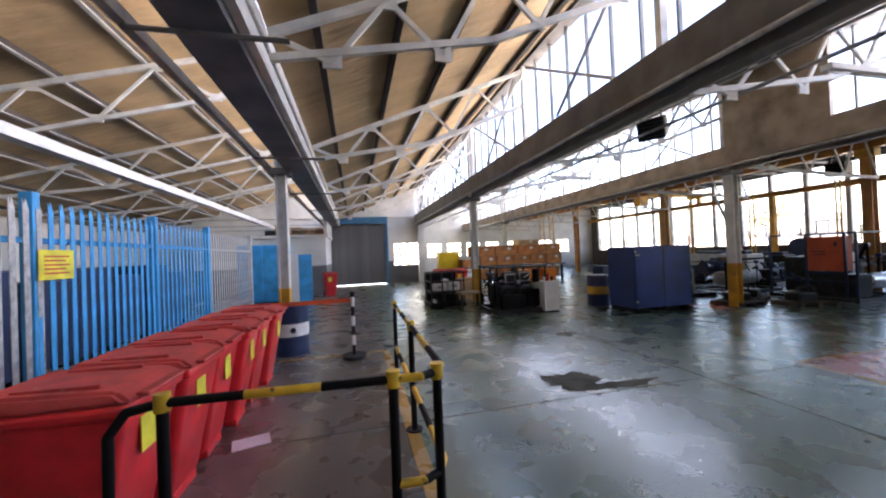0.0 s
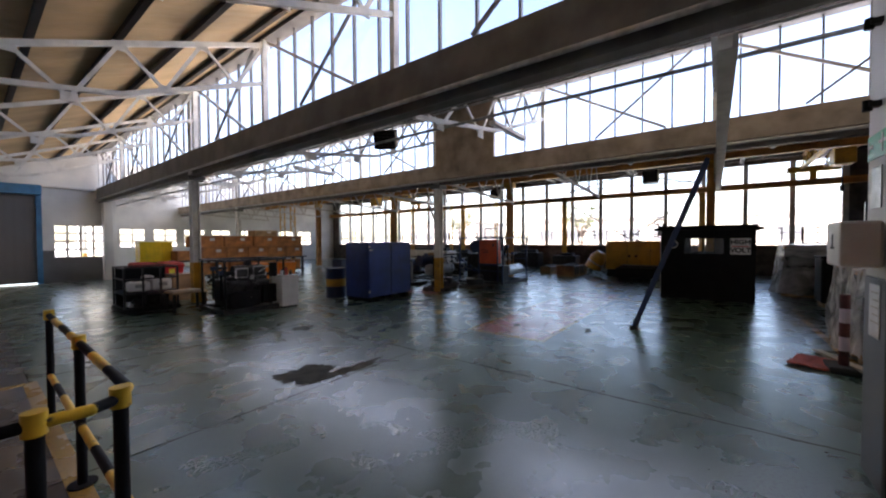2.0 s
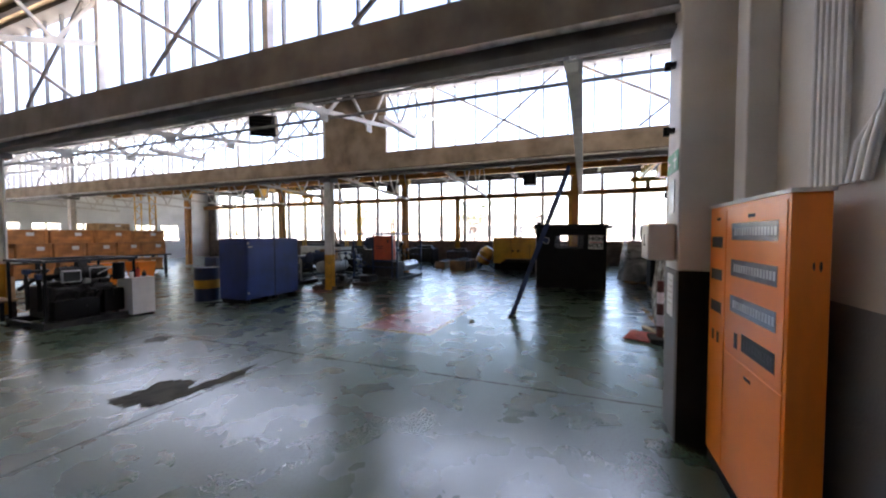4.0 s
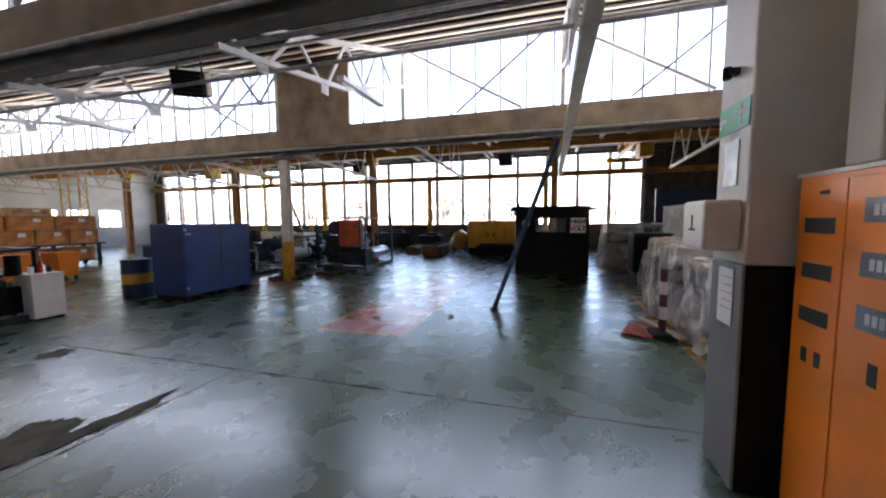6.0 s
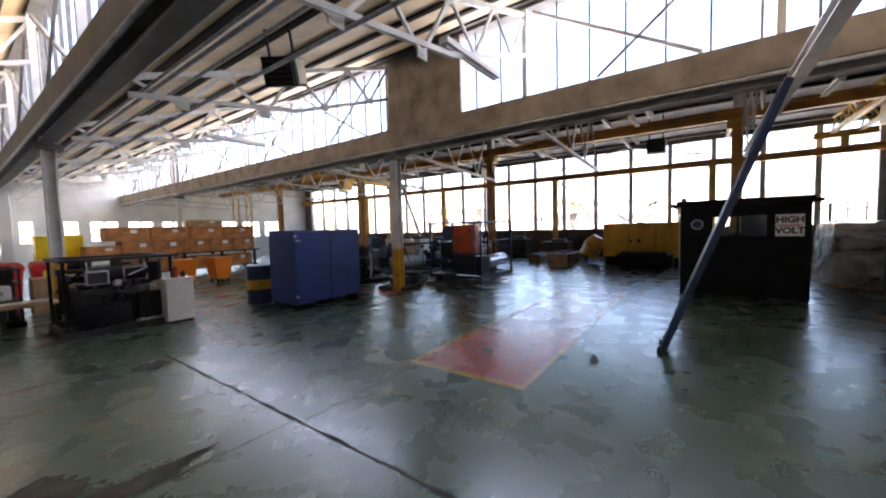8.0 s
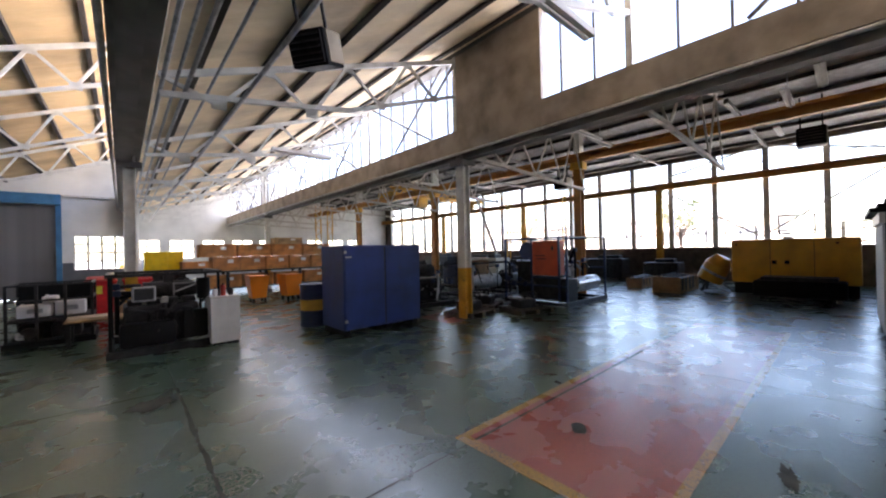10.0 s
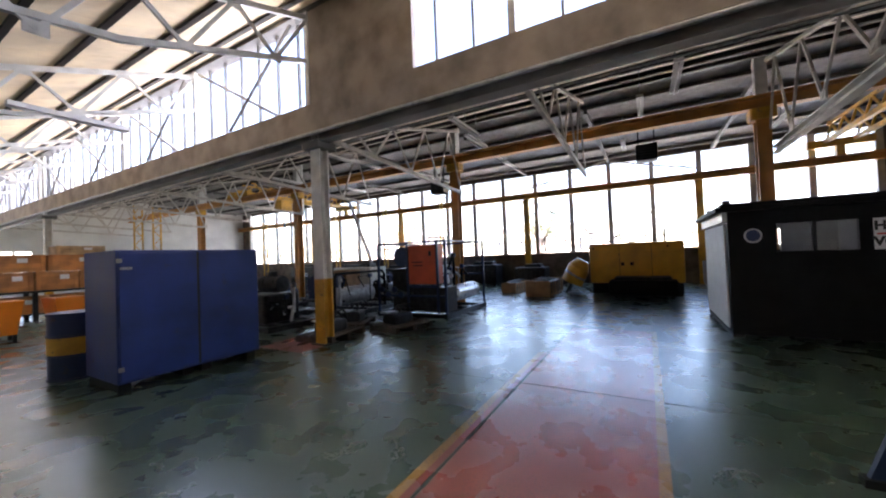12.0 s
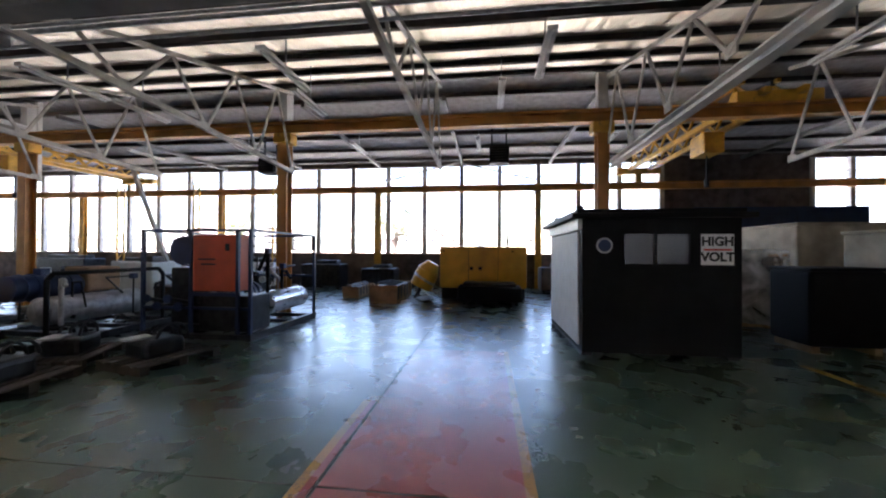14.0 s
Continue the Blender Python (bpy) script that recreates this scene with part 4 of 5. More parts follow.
# ---- hut ----
hu = thing("switchgear_hut", "black painted kiosk with a white side door and an overhanging roof", "kiosk", (12.37, 1.11, 0))
part("front_wall", B((0, -2.06, 0.05, 0.06, 0, 1.3), (0, -2.06, 1.71, 0.06, 0, 1.93), (0, -0.57, 1.3, 0.06, 0, 1.71), (0, -2.06, 1.3, 0.06, -1.42, 1.71)), M["black"], hu)
part("window_mullion", B((0.01, -1.0, 1.3, 0.05, -0.96, 1.71)), M["black"], hu)
gp = part("window_pane", B((0.03, -1.42, 1.3, 0.034, -0.57, 1.71)), M["glass"], hu)
gp.visible_shadow = False
part("back_wall", B((2.4, -2.06, 0.05, 2.46, 0, 1.3), (2.4, -2.06, 1.71, 2.46, 0, 1.93), (2.4, -0.6, 1.3, 2.46, 0, 1.71), (2.4, -2.06, 1.3, 2.46, -1.2, 1.71)), M["black"], hu)
part("side_wall", B((0.06, -2.06, 0.05, 2.4, -2.0, 1.93)), M["black"], hu)
part("side_wall", B((0.06, -0.06, 0.05, 2.4, 0.0, 1.93)), M["black"], hu)
part("side_door", B((0.14, 0.001, 0.12, 2.3, 0.03, 1.75), bevel=0.008), M["paper"], hu, "white painted door")
part("fascia", B((0.0, 0.0, 1.78, 2.46, 0.06, 1.93)), M["offwhite"], hu)
part("roof", B((-0.12, -2.2, 1.93, 2.6, 0.16, 2.0), (-0.05, -2.1, 2.0, 2.5, 0.08, 2.06), bevel=0.012), M["black"], hu)
part("skid", B((0.02, -2.05, 0, 2.45, -1.9, 0.05)), M["iron"], hu)
part("skid", B((0.02, -0.15, 0, 2.45, 0, 0.05)), M["iron"], hu)
for x in (0.3, 2.1):
    part("lifting_lug", B((x, -0.1, 2.06, x + 0.11, 0.0, 2.15), bevel=0.01), M["iron"], hu)
part("badge", R(((-0.001, -0.3, 1.55), (-0.008, -0.3, 1.55), 0.11), n=28), M["galv"], hu, "round pale badge")
part("badge_ring", R(((-0.008, -0.3, 1.55), (-0.011, -0.3, 1.55), 0.085), n=28), M["navy"], hu)
sgn = part("warning_plate", B((-0.008, -1.96, 1.29, -0.001, -1.55, 1.71)), M["paper"], hu, "white warning plate lettered HIGH VOLT")
face = lambda y, z: Matrix.Translation((-0.0095, y, z)) @ Matrix(((0, 0, -1, 0), (-1, 0, 0, 0), (0, 1, 0, 0), (0, 0, 0, 1)))
text_mesh("HIGH", 0.165, M["ink"], sgn, face(-1.755, 1.605))
text_mesh("VOLT", 0.165, M["ink"], sgn, face(-1.755, 1.395))
part("red_stripe", B((-0.0105, -1.93, 1.485, -0.0085, -1.58, 1.51)), M["redink"], sgn)

# ---- ladder ----
la = thing("ladder", "dark steel ladder leaning up towards the roof tie", "ladder", (0, 0, 0))
fa, fb = Vector((8.36, 1.12, 0)), Vector((8.02, 1.113, 0))
lean = Vector((0.14, -1.12, 3.1))
for f in (fa, fb):
    part("stile", S((f, f + lean, 0.035, 0.075)), M["navy"], la)
    part("shoe", B((f.x - 0.04, f.y - 0.05, 0, f.x + 0.04, f.y + 0.05, 0.05)), M["rubber"], la)
for k in range(11):
    t = (k + 0.8) / 12
    part("rung", R((fa + lean * t, fb + lean * t, 0.017)), M["galv"], la)


# ---- machinery ----
def motor(parent, loc, r, length, axis, m):
    x, y, z = loc
    d = Vector((length / 2, 0, 0)) if axis == "x" else Vector((0, length / 2, 0))
    c = Vector(loc)
    part("motor_body", R((c - d, c + d, r), n=18), m, parent, "", True)
    for k in range(5):
        p = c - d + d * 2 * (k + 1) / 6
        part("cooling_fin", R((p - d * 0.03, p + d * 0.03, r * 1.1), n=18), m, parent)
    part("end_cap", R((c + d, c + d * 1.15, r * 0.8), n=18), M["iron"], parent)
    part("junction_box", B((x - 0.07, y - 0.07, z + r * 0.9, x + 0.07, y + 0.07, z + r + 0.1), bevel=0.01), m, parent)


def skid(parent, w, d, m):
    part("skid_rail", B((0, 0, 0, w, 0.09, 0.12)), m, parent)
    part("skid_rail", B((0, d - 0.09, 0, w, d, 0.12)), m, parent)
    for k in range(4):
        x = k * (w - 0.08) / 3
        part("cross_member", B((x, 0.09, 0.02, x + 0.08, d - 0.09, 0.1)), m, parent)


def pipes(parent, w, d, z0, z1, count, seed):
    rng = random.Random(seed)
    for k in range(count):
        x, y = rng.uniform(0.1, w - 0.1), rng.uniform(0.1, d - 0.1)
        z = rng.uniform(z0, z1)
        pts = [(x, y, z0 - 0.1), (x, y, z), (min(w, max(0, x + rng.uniform(-0.5, 0.5))), y, z), (x, min(d, max(0, y + rng.uniform(-0.4, 0.4))), max(0.15, z - rng.uniform(0, 0.4)))]
        bm = bmesh.new()
        path(bm, pts, rng.choice((0.014, 0.02, 0.032)), 8)
        part("pipe", bm, rng.choice((M["iron"], M["iron"], M["galv"], M["black"])), parent, "", True)
        if k % 2:
            part("valve", B((x - 0.05, y - 0.05, z - 0.05, x + 0.05, y + 0.05, z + 0.05), bevel=0.012), rng.choice((M["iron"], M["navy"], M["steel"])), parent)


def tank(parent, a, b, r, m, label=""):
    a, b = Vector(a), Vector(b)
    bm = bmesh.new()
    rod(bm, a, b, r, 24)
    d = (b - a).normalized() * r * 0.35
    rod(bm, b, b + d, r, 24, r * 0.55)
    rod(bm, a, a - d, r, 24, r * 0.55)
    part("tank", bm, m, parent, label, True)


cu = thing("compressor_skid", "large dark compressor skid with an orange-red control panel and steel tank", "compressor", (12.4, 6.15, 0))
skid(cu, 2.2, 2.0, M["iron"])
for x in (0.03, 2.15):
    for y in (0.03, 1.95):
        part("frame_post", B((x - 0.025, y - 0.025, 0.12, x + 0.025, y + 0.025, 1.78)), M["navy"], cu)
for bb in ((0, 0.01, 1.76, 2.2, 0.05, 1.8), (0, 1.93, 1.76, 2.2, 1.97, 1.8), (0.01, 0.05, 1.76, 0.05, 1.93, 1.8), (2.13, 0.05, 1.76, 2.17, 1.93, 1.8), (0, 0.01, 0.5, 0.04, 1.95, 0.54), (2.13, 0.05, 0.9, 2.17, 1.93, 0.94)):
    part("frame_beam", B(bb), M["navy"], cu)
part("control_panel", B((-0.03, 0.24, 0.8, 0.3, 1.0, 1.7), bevel=0.015), M["redpanel"], cu, "orange-red control panel")
part("panel_switch", B((-0.045, 0.36, 1.45, -0.03, 0.42, 1.56)), M["ink"], cu)
for z, y in ((1.3, 0.9), (1.22, 0.85)):
    part("text_bar", B((-0.04, 0.6, z, -0.03, y, z + 0.025)), M["ink"], cu)
part("side_case", B((0.05, 0.05, 0.14, 0.6, 0.95, 0.72), bevel=0.02), M["iron"], cu)
tank(cu, (0.8, 0.3, 0.5), (2.0, 0.3, 0.5), 0.21, M["steel"], "bare steel receiver tank")
part("intake_drum", R(((0.05, 1.25, 1.45), (0.55, 1.25, 1.45), 0.24), n=24), M["navy"], cu, "", True)
part("heat_exchanger", B((0.5, 1.1, 0.15, 1.2, 1.9, 1.15), bevel=0.03), M["iron"], cu)
motor(cu, (1.5, 1.3, 0.55), 0.25, 0.8, "x", M["navy"])
pipes(cu, 2.1, 1.9, 0.5, 1.6, 26, 3)
part("frame_rail", B((-0.03, 0.2, 0.72, 0.02, 1.06, 0.78)), M["navy"], cu)
for y in (0.2, 1.02):
    part("panel_post", B((-0.03, y, 0.12, 0.02, y + 0.05, 1.76)), M["navy"], cu)
for k in range(4):
    part("valve_wheel", R(((-0.1, 1.2 + k * 0.19, 0.55 + 0.12 * (k % 2)), (-0.07, 1.2 + k * 0.19, 0.55 + 0.12 * (k % 2)), 0.07), n=14), M["navy"], cu, "", True)
    part("valve_body", R(((-0.07, 1.2 + k * 0.19, 0.55 + 0.12 * (k % 2)), (0.5, 1.2 + k * 0.19, 0.5), 0.035), n=10), M["iron"], cu, "", True)
part("gauge", R(((0.58, 0.2, 0.95), (0.61, 0.2, 0.95), 0.06), n=16), M["paper"], cu)

c2 = thing("pump_skid", "dark pump skid with a bent roll bar and grey tank", "pump", (11.4, 8.7, 0))
skid(c2, 2.4, 1.8, M["iron"])
bm = bmesh.new()
path(bm, [(0.2, 0.1, 0.1), (0.2, 0.1, 1.0), (0.28, 0.1, 1.1), (2.0, 0.1, 1.1), (2.1, 0.1, 1.0), (2.1, 0.1, 0.1)], 0.035, 10)
part("roll_bar", bm, M["black"], c2, "", True)
tank(c2, (0.4, 0.5, 0.5), (1.9, 0.5, 0.5), 0.22, M["galv"])
part("gearbox", B((1.3, 0.8, 0.7, 1.9, 1.3, 1.15), bevel=0.04), M["card"], c2, "rusty brown gearbox")
motor(c2, (0.7, 0.9, 0.85), 0.2, 0.9, "x", M["navy"])
pipes(c2, 2.3, 1.7, 0.4, 1.0, 14, 5)
c3 = thing("engine_skid", "dark oily engine on a skid", "engine", (9.9, 8.9, 0))
skid(c3, 1.4, 1.7, M["iron"])
part("engine_block", B((0.2, 0.4, 0.12, 1.1, 1.3, 0.75), bevel=0.05), M["iron"], c3)
motor(c3, (0.7, 0.8, 0.95), 0.18, 0.7, "y", M["iron"])
pipes(c3, 1.3, 1.6, 0.4, 1.0, 12, 8)
for i, (x, y, rz) in enumerate(((14.9, 9.6, 10), (13.9, 12.0, -8), (16.5, 11.5, 20), (12.0, 12.0, 0), (18.5, 10.0, 4), (10.0, 12.4, 5), (19.3, 13.5, 0), (16.2, 15.5, 9))):
    e = thing("machine_skid", "dark disused pump set on a steel skid", "machine", (x, y, 0), rz, "disused machines")
    skid(e, 1.5, 1.0, M["iron"])
    part("machine_block", B((0.1, 0.2, 0.12, 0.7, 0.8, 0.6 + 0.15 * (i % 3)), bevel=0.04), M[("iron", "navy", "iron", "black")[i % 4]], e)
    motor(e, (1.05, 0.5, 0.45), 0.19, 0.6, "x", M[("navy", "iron", "card")[i % 3]])
    pipes(e, 1.4, 0.9, 0.3, 0.9, 8, 20 + i)
# stripped parts on pallets
for i, (x, y, rz) in enumerate(((9.75, 6.95, 8), (10.75, 6.35, -12), (10.9, 7.3, 25))):
    pl = thing("timber_pallet", "worn timber pallet loaded with machine parts", "pallet", (x, y, 0), rz, "parts pallets")
    for k in range(5):
        part("board", B((0, k * 0.17, 0.09, 1.0, k * 0.17 + 0.12, 0.112)), M["oldwood"], pl)
    for k in range(3):
        part("bearer", B((k * 0.45, 0, 0, k * 0.45 + 0.1, 0.8, 0.09)), M["oldwood"], pl)
    hs = thing("machine_part", "dark oily casting with coiled hoses", "machine part", (x + 0.1, y + 0.1, 0.112), rz, "loose castings")
    part("casting", B((0.1, 0.1, 0, 0.6, 0.5, 0.22), bevel=0.05), M["iron"], hs)
    for r in range(3):
        bm = bmesh.new()
        pts = [(0.5 + (0.2 - 0.02 * r) * math.cos(a * 0.5), 0.3 + 0.12 * r - 0.1, 0.2 + (0.18 - 0.02 * r) * math.sin(a * 0.5)) for a in range(0, 9)]
        path(bm, pts, 0.018, 8)
        part("hose", bm, M["rubber"], hs, "", True)
    part("rag", B((0.05, 0.3, 0.22, 0.35, 0.5, 0.25), bevel=0.012), M["paper"] if i == 0 else M["galv"], hs)

# frame of tanks, engine and white cabinet by the first column line
cg = thing("cage_pallet", "black steel cage with white plastic cans", "cage", (2.62, 10.9, 0))
for x in (0, 0.35, 0.7, 1.05):
    for y in (0, 1.0):
        part("upright", B((x - 0.02, y - 0.02, 0.1, x + 0.02, y + 0.02, 1.08)), M["iron"], cg)
for z in (0.12, 0.45, 0.8, 1.07):
    part("rail", B((0, -0.02, z - 0.015, 1.05, 0.02, z + 0.015), (0, 0.98, z - 0.015, 1.05, 1.02, z + 0.015), (-0.02, 0.0, z - 0.015, 0.02, 1.0, z + 0.015), (1.03, 0.0, z - 0.015, 1.07, 1.0, z + 0.015)), M["iron"], cg)
part("base", B((-0.05, -0.05, 0, 1.1, 1.05, 0.1), bevel=0.01), M["black"], cg)
part("back_panel", B((0.02, 0.9, 0.12, 1.03, 0.95, 1.05)), M["black"], cg)
part("upper_tray", B((0.02, 0.02, 0.45, 1.03, 0.9, 0.49)), M["iron"], cg)
for x, z, w, h in ((0.1, 0.5, 0.42, 0.22), (0.56, 0.5, 0.4, 0.26), (0.4, 0.74, 0.2, 0.12), (0.08, 0.13, 0.14, 0.12)):
    jc = thing("plastic_can", "white plastic jerrycan inside the cage", "can", (2.62 + x, 11.0, z), 0, "jerrycans")
    part("body", B((0, 0, 0, w, 0.3, h), bevel=0.03), M["paper"], jc, "", True)
    part("cap", R(((0.06, 0.12, h - 0.01), (0.06, 0.12, h + 0.025), 0.025), n=12), M["paper"], jc)
    part("label", B((w * 0.3, -0.003, h * 0.35, w * 0.75, -0.001, h * 0.7)), M["galv"], jc)
for x, w, m in ((0.1, 0.28, "black"), (0.5, 0.4, "iron")):
    cs = thing("machine_part", "dark oily casting on the cage floor", "machine part", (2.62 + x, 11.05, 0.1), 0, "castings in the cage")
    part("casting", B((0, 0, 0, w, 0.4, 0.26), bevel=0.05), M[m], cs, "", True)
    part("flange", R(((w / 2, -0.05, 0.13), (w / 2, 0.0, 0.13), 0.1), n=16), M["iron"], cs, "", True)
lt = thing("parts_table", "low table heaped with pale sheets and dark parts", "table", (3.35, 10.2, 0))
part("top", B((0, 0, 0.42, 0.75, 0.6, 0.46), bevel=0.008), M["ply"], lt)
for x in (0.05, 0.7):
    for y in (0.05, 0.55):
        part("leg", B((x - 0.03, y - 0.03, 0, x + 0.03, y + 0.03, 0.42)), M["iron"], lt)
single("loose_board", B((0, 0, 0, 0.62, 0.42, 0.03), bevel=0.005), M["canvas"], "pale board lying on the parts table", "board", loc=(3.4, 10.28, 0.46), rz=6)
en = thing("diesel_engine", "dark diesel engine in an open steel frame", "engine", (3.9, 8.75, 0))
skid(en, 1.5, 1.4, M["iron"])
for x in (0.05, 1.45):
    for y in (0.05, 1.35):
        part("frame_post", B((x - 0.02, y - 0.02, 0.1, x + 0.02, y + 0.02, 1.22)), M["black"], en)
part("frame_top", B((0, 0, 1.22, 1.5, 0.1, 1.27), (0, 1.3, 1.22, 1.5, 1.4, 1.27), (0, 0.1, 1.22, 0.1, 1.3, 1.27), (1.4, 0.1, 1.22, 1.5, 1.3, 1.27)), M["iron"], en)
part("engine_block", B((0.2, 0.25, 0.12, 1.2, 1.1, 0.75), bevel=0.06), M["iron"], en)
part("gauge_panel", B((0.3, 0.1, 0.82, 0.6, 0.16, 1.06), bevel=0.02), M["galv"], en)
part("gauge_face", B((0.33, 0.092, 0.85, 0.57, 0.1, 1.03)), M["ink"], en)
motor(en, (0.8, 0.6, 0.95), 0.15, 0.7, "x", M["iron"])
part("filter", R(((1.25, 0.2, 0.8), (1.25, 0.2, 1.15), 0.1), n=16), M["black"], en, "", True)
pipes(en, 1.4, 1.3, 0.4, 1.1, 22, 12)
part("radiator", B((0.95, 0.12, 0.15, 1.3, 0.24, 0.62), bevel=0.02), M["black"], en)
part("sump_pan", B((0.15, 0.02, 0.12, 0.85, 0.26, 0.5), bevel=0.05), M["black"], en, "", True)
for k in range(4):
    part("rocker_cover", B((0.25 + k * 0.24, 0.3, 0.75, 0.43 + k * 0.24, 0.6, 0.84), bevel=0.02), M["iron"], en, "", True)
for k in range(3):
    bm = bmesh.new()
    path(bm, [(0.2 + 0.3 * k, 0.12, 0.5), (0.22 + 0.3 * k, 0.02, 0.62), (0.34 + 0.3 * k, 0.0, 0.7), (0.5 + 0.28 * k, 0.06, 0.66), (0.55 + 0.28 * k, 0.15, 0.45)], 0.02, 8)
    part("hose", bm, M["rubber"], en, "", True)
wc = thing("white_box_cabinet", "plain white enamelled appliance cabinet", "cabinet", (5.2, 8.6, 0))
part("body", B((0, 0, 0.04, 0.44, 0.5, 0.79), bevel=0.012), M["paper"], wc)
part("plinth", B((0.03, 0.03, 0, 0.41, 0.47, 0.04)), M["black"], wc)
part("lid", B((-0.01, -0.01, 0.79, 0.45, 0.51, 0.82), bevel=0.006), M["offwhite"], wc)
for k, (x, h, m) in enumerate(((0.1, 0.12, "paper"), (0.22, 0.18, "redink"), (0.34, 0.1, "iron"))):
    bt = thing("small_bottle", "small bottle standing on the white cabinet", "bottle", (5.2 + x, 8.8, 0.82), 0, "bottles")
    part("body", R(((0, 0, 0), (0, 0, h), 0.04), n=14), M[m], bt, "", True)
    part("cap", R(((0, 0, h), (0, 0, h + 0.03), 0.018), n=10), M["iron"], bt)
cbx = thing("cardboard_box", "brown cardboard box among the machines", "box", (3.95, 12.2, 0))
part("body", B((0, 0, 0, 0.8, 0.6, 0.75), bevel=0.006), M["card"], cbx)
part("flap", B((0.0, 0.0, 0.751, 0.8, 0.29, 0.757), (0.0, 0.31, 0.751, 0.8, 0.6, 0.757)), M["card"], cbx)
for k in range(2):
    b2 = copy_thing(wbin, pose(3.7 + 0.7 * k, 14.0, 0, 0, 0, -90))

# orange crates on a bench, yellow tubs
bench = thing("long_bench", "long low steel bench under the crates", "bench", (5.7, 17.6, 0))
part("top", B((0, 0, 0.84, 5.9, 1.1, 0.9)), M["iron"], bench)
for x in (0.1, 1.5, 2.9, 4.3, 5.7):
    for y in (0.1, 1.0):
        part("leg", B((x - 0.05, y - 0.05, 0, x + 0.05, y + 0.05, 0.84)), M["iron"], bench)
part("shelf", B((0.05, 0.05, 0.2, 5.85, 1.05, 0.24)), M["iron"], bench)


def crate(x, y, z, w, d, h, m, grp):
    c = thing("wooden_crate", "orange-stained wooden crate with battens", "crate", (x, y, z), 0, grp)
    n = 4
    for k in range(n):
        part("plank", B((0.01, 0, k * h / n + 0.004, w - 0.01, 0.02, (k + 1) * h / n - 0.004)), M[m], c)
    part("carcass", B((0, 0.02, 0, w, d, h - 0.01)), M[m], c)
    for xx in (0.02, w - 0.1):
        part("batten", B((xx, -0.02, 0, xx + 0.08, -0.001, h)), M[m], c)
    part("packing_label", B((w * 0.55, -0.006, h * 0.55, w * 0.55 + 0.2, -0.002, h * 0.8)), M["paper"], c)


for k in range(6):
    crate(5.75 + k * 0.96, 17.8, 0.9, 0.93, 0.8, 0.55 if k else 0.4, "crate", "orange crates")
for k in range(4):
    crate(6.3 + k * 1.3, 17.85, 1.45, 1.26, 0.75, 0.5, "crate", "orange crates")
for k in range(4):
    crate(6.6 + k * 1.2, 17.75, 0.24, 1.1, 0.75, 0.5, "crate", "orange crates under the bench")
crate(9.2, 18.4, 1.95, 1.2, 0.7, 0.3, "ply", "pale crates")
for k, (x, y) in enumerate(((4.75, 18.6), (5.25, 18.9))):
    yt = thing("yellow_tub", "bright yellow plastic slatted crate on a stand", "tub", (x, y, 0), 0, "yellow tubs")
    part("stand", B((0, 0, 0, 0.6, 0.6, 0.85)), M["iron"], yt)
    part("tub", B((-0.05, -0.05, 0.85, 0.65, 0.65, 1.7), bevel=0.02), M["yplastic"], yt)
    for j in range(5):
        part("rib", B((0.02 + j * 0.13, -0.065, 0.9, 0.06 + j * 0.13, -0.051, 1.66)), M["yplastic"], yt)
for k, (x, y) in enumerate(((7.0, 13.7), (8.0, 13.5))):
    ob_ = thing("orange_bin", "small orange steel scrap bin on legs", "bin", (x, y, 0), 8 * k, "orange scrap bins")
    bm = bmesh.new()
    v = [bm.verts.new(p) for p in ((0.1, 0.05, 0.15), (0.5, 0.05, 0.15), (0.5, 0.5, 0.15), (0.1, 0.5, 0.15), (0, 0, 0.85), (0.6, 0, 0.85), (0.6, 0.6, 0.85), (0, 0.6, 0.85))]
    for f in ((0, 1, 2, 3), (4, 5, 6, 7), (0, 1, 5, 4), (1, 2, 6, 5), (2, 3, 7, 6), (3, 0, 4, 7)):
        bm.faces.new([v[q] for q in f])
    part("hopper", bm, M["orange"], ob_)
    for lx, ly in ((0.1, 0.06), (0.44, 0.06), (0.1, 0.43), (0.44, 0.43)):
        part("leg", B((lx, ly, 0, lx + 0.06, ly + 0.06, 0.15)), M["iron"], ob_)

# ---- far side: generator, roller, crates ----
ge = thing("generator_set", "yellow enclosed generator set on a dark base", "generator", (18.2, 1.25, 0))
part("base_tank", B((0.05, 0.05, 0, 1.15, 2.6, 0.34), bevel=0.02), M["black"], ge)
part("canopy", B((0, 0, 0.34, 1.2, 2.65, 1.62), bevel=0.05), M["gen"], ge, "", True)
for y in (0.85, 1.75):
    part("door_seam", B((-0.004, y, 0.42, 0.0, y + 0.012, 1.55)), M["ink"], ge)
for y in (1.35, 1.62):
    part("latch", B((-0.02, y, 0.9, -0.001, y + 0.1, 1.0)), M["black"], ge)
for y in (0.4, 2.5):
    part("lifting_eye", B((-0.01, y, 1.45, -0.001, y + 0.05, 1.5)), M["black"], ge)
part("exhaust", R(((0.5, 1.4, 1.62), (0.5, 1.4, 1.68), 0.12)), M["galv"], ge)
sk = thing("black_sump", "low black steel tray unit with lifting bars", "tray", (17.0, 1.5, 0))
part("body", B((0, 0, 0.08, 0.8, 1.75, 0.5), bevel=0.05), M["black"], sk)
part("cover", B((0.05, 0.15, 0.5, 0.75, 1.6, 0.6), bevel=0.03), M["iron"], sk)
for y in (0.1, 1.5):
    part("runner", B((0, y, 0, 0.8, y + 0.1, 0.08)), M["iron"], sk)
ro = thing("concrete_mixer", "small yellow tilted drum mixer on a stand", "mixer", (18.5, 4.4, 0))
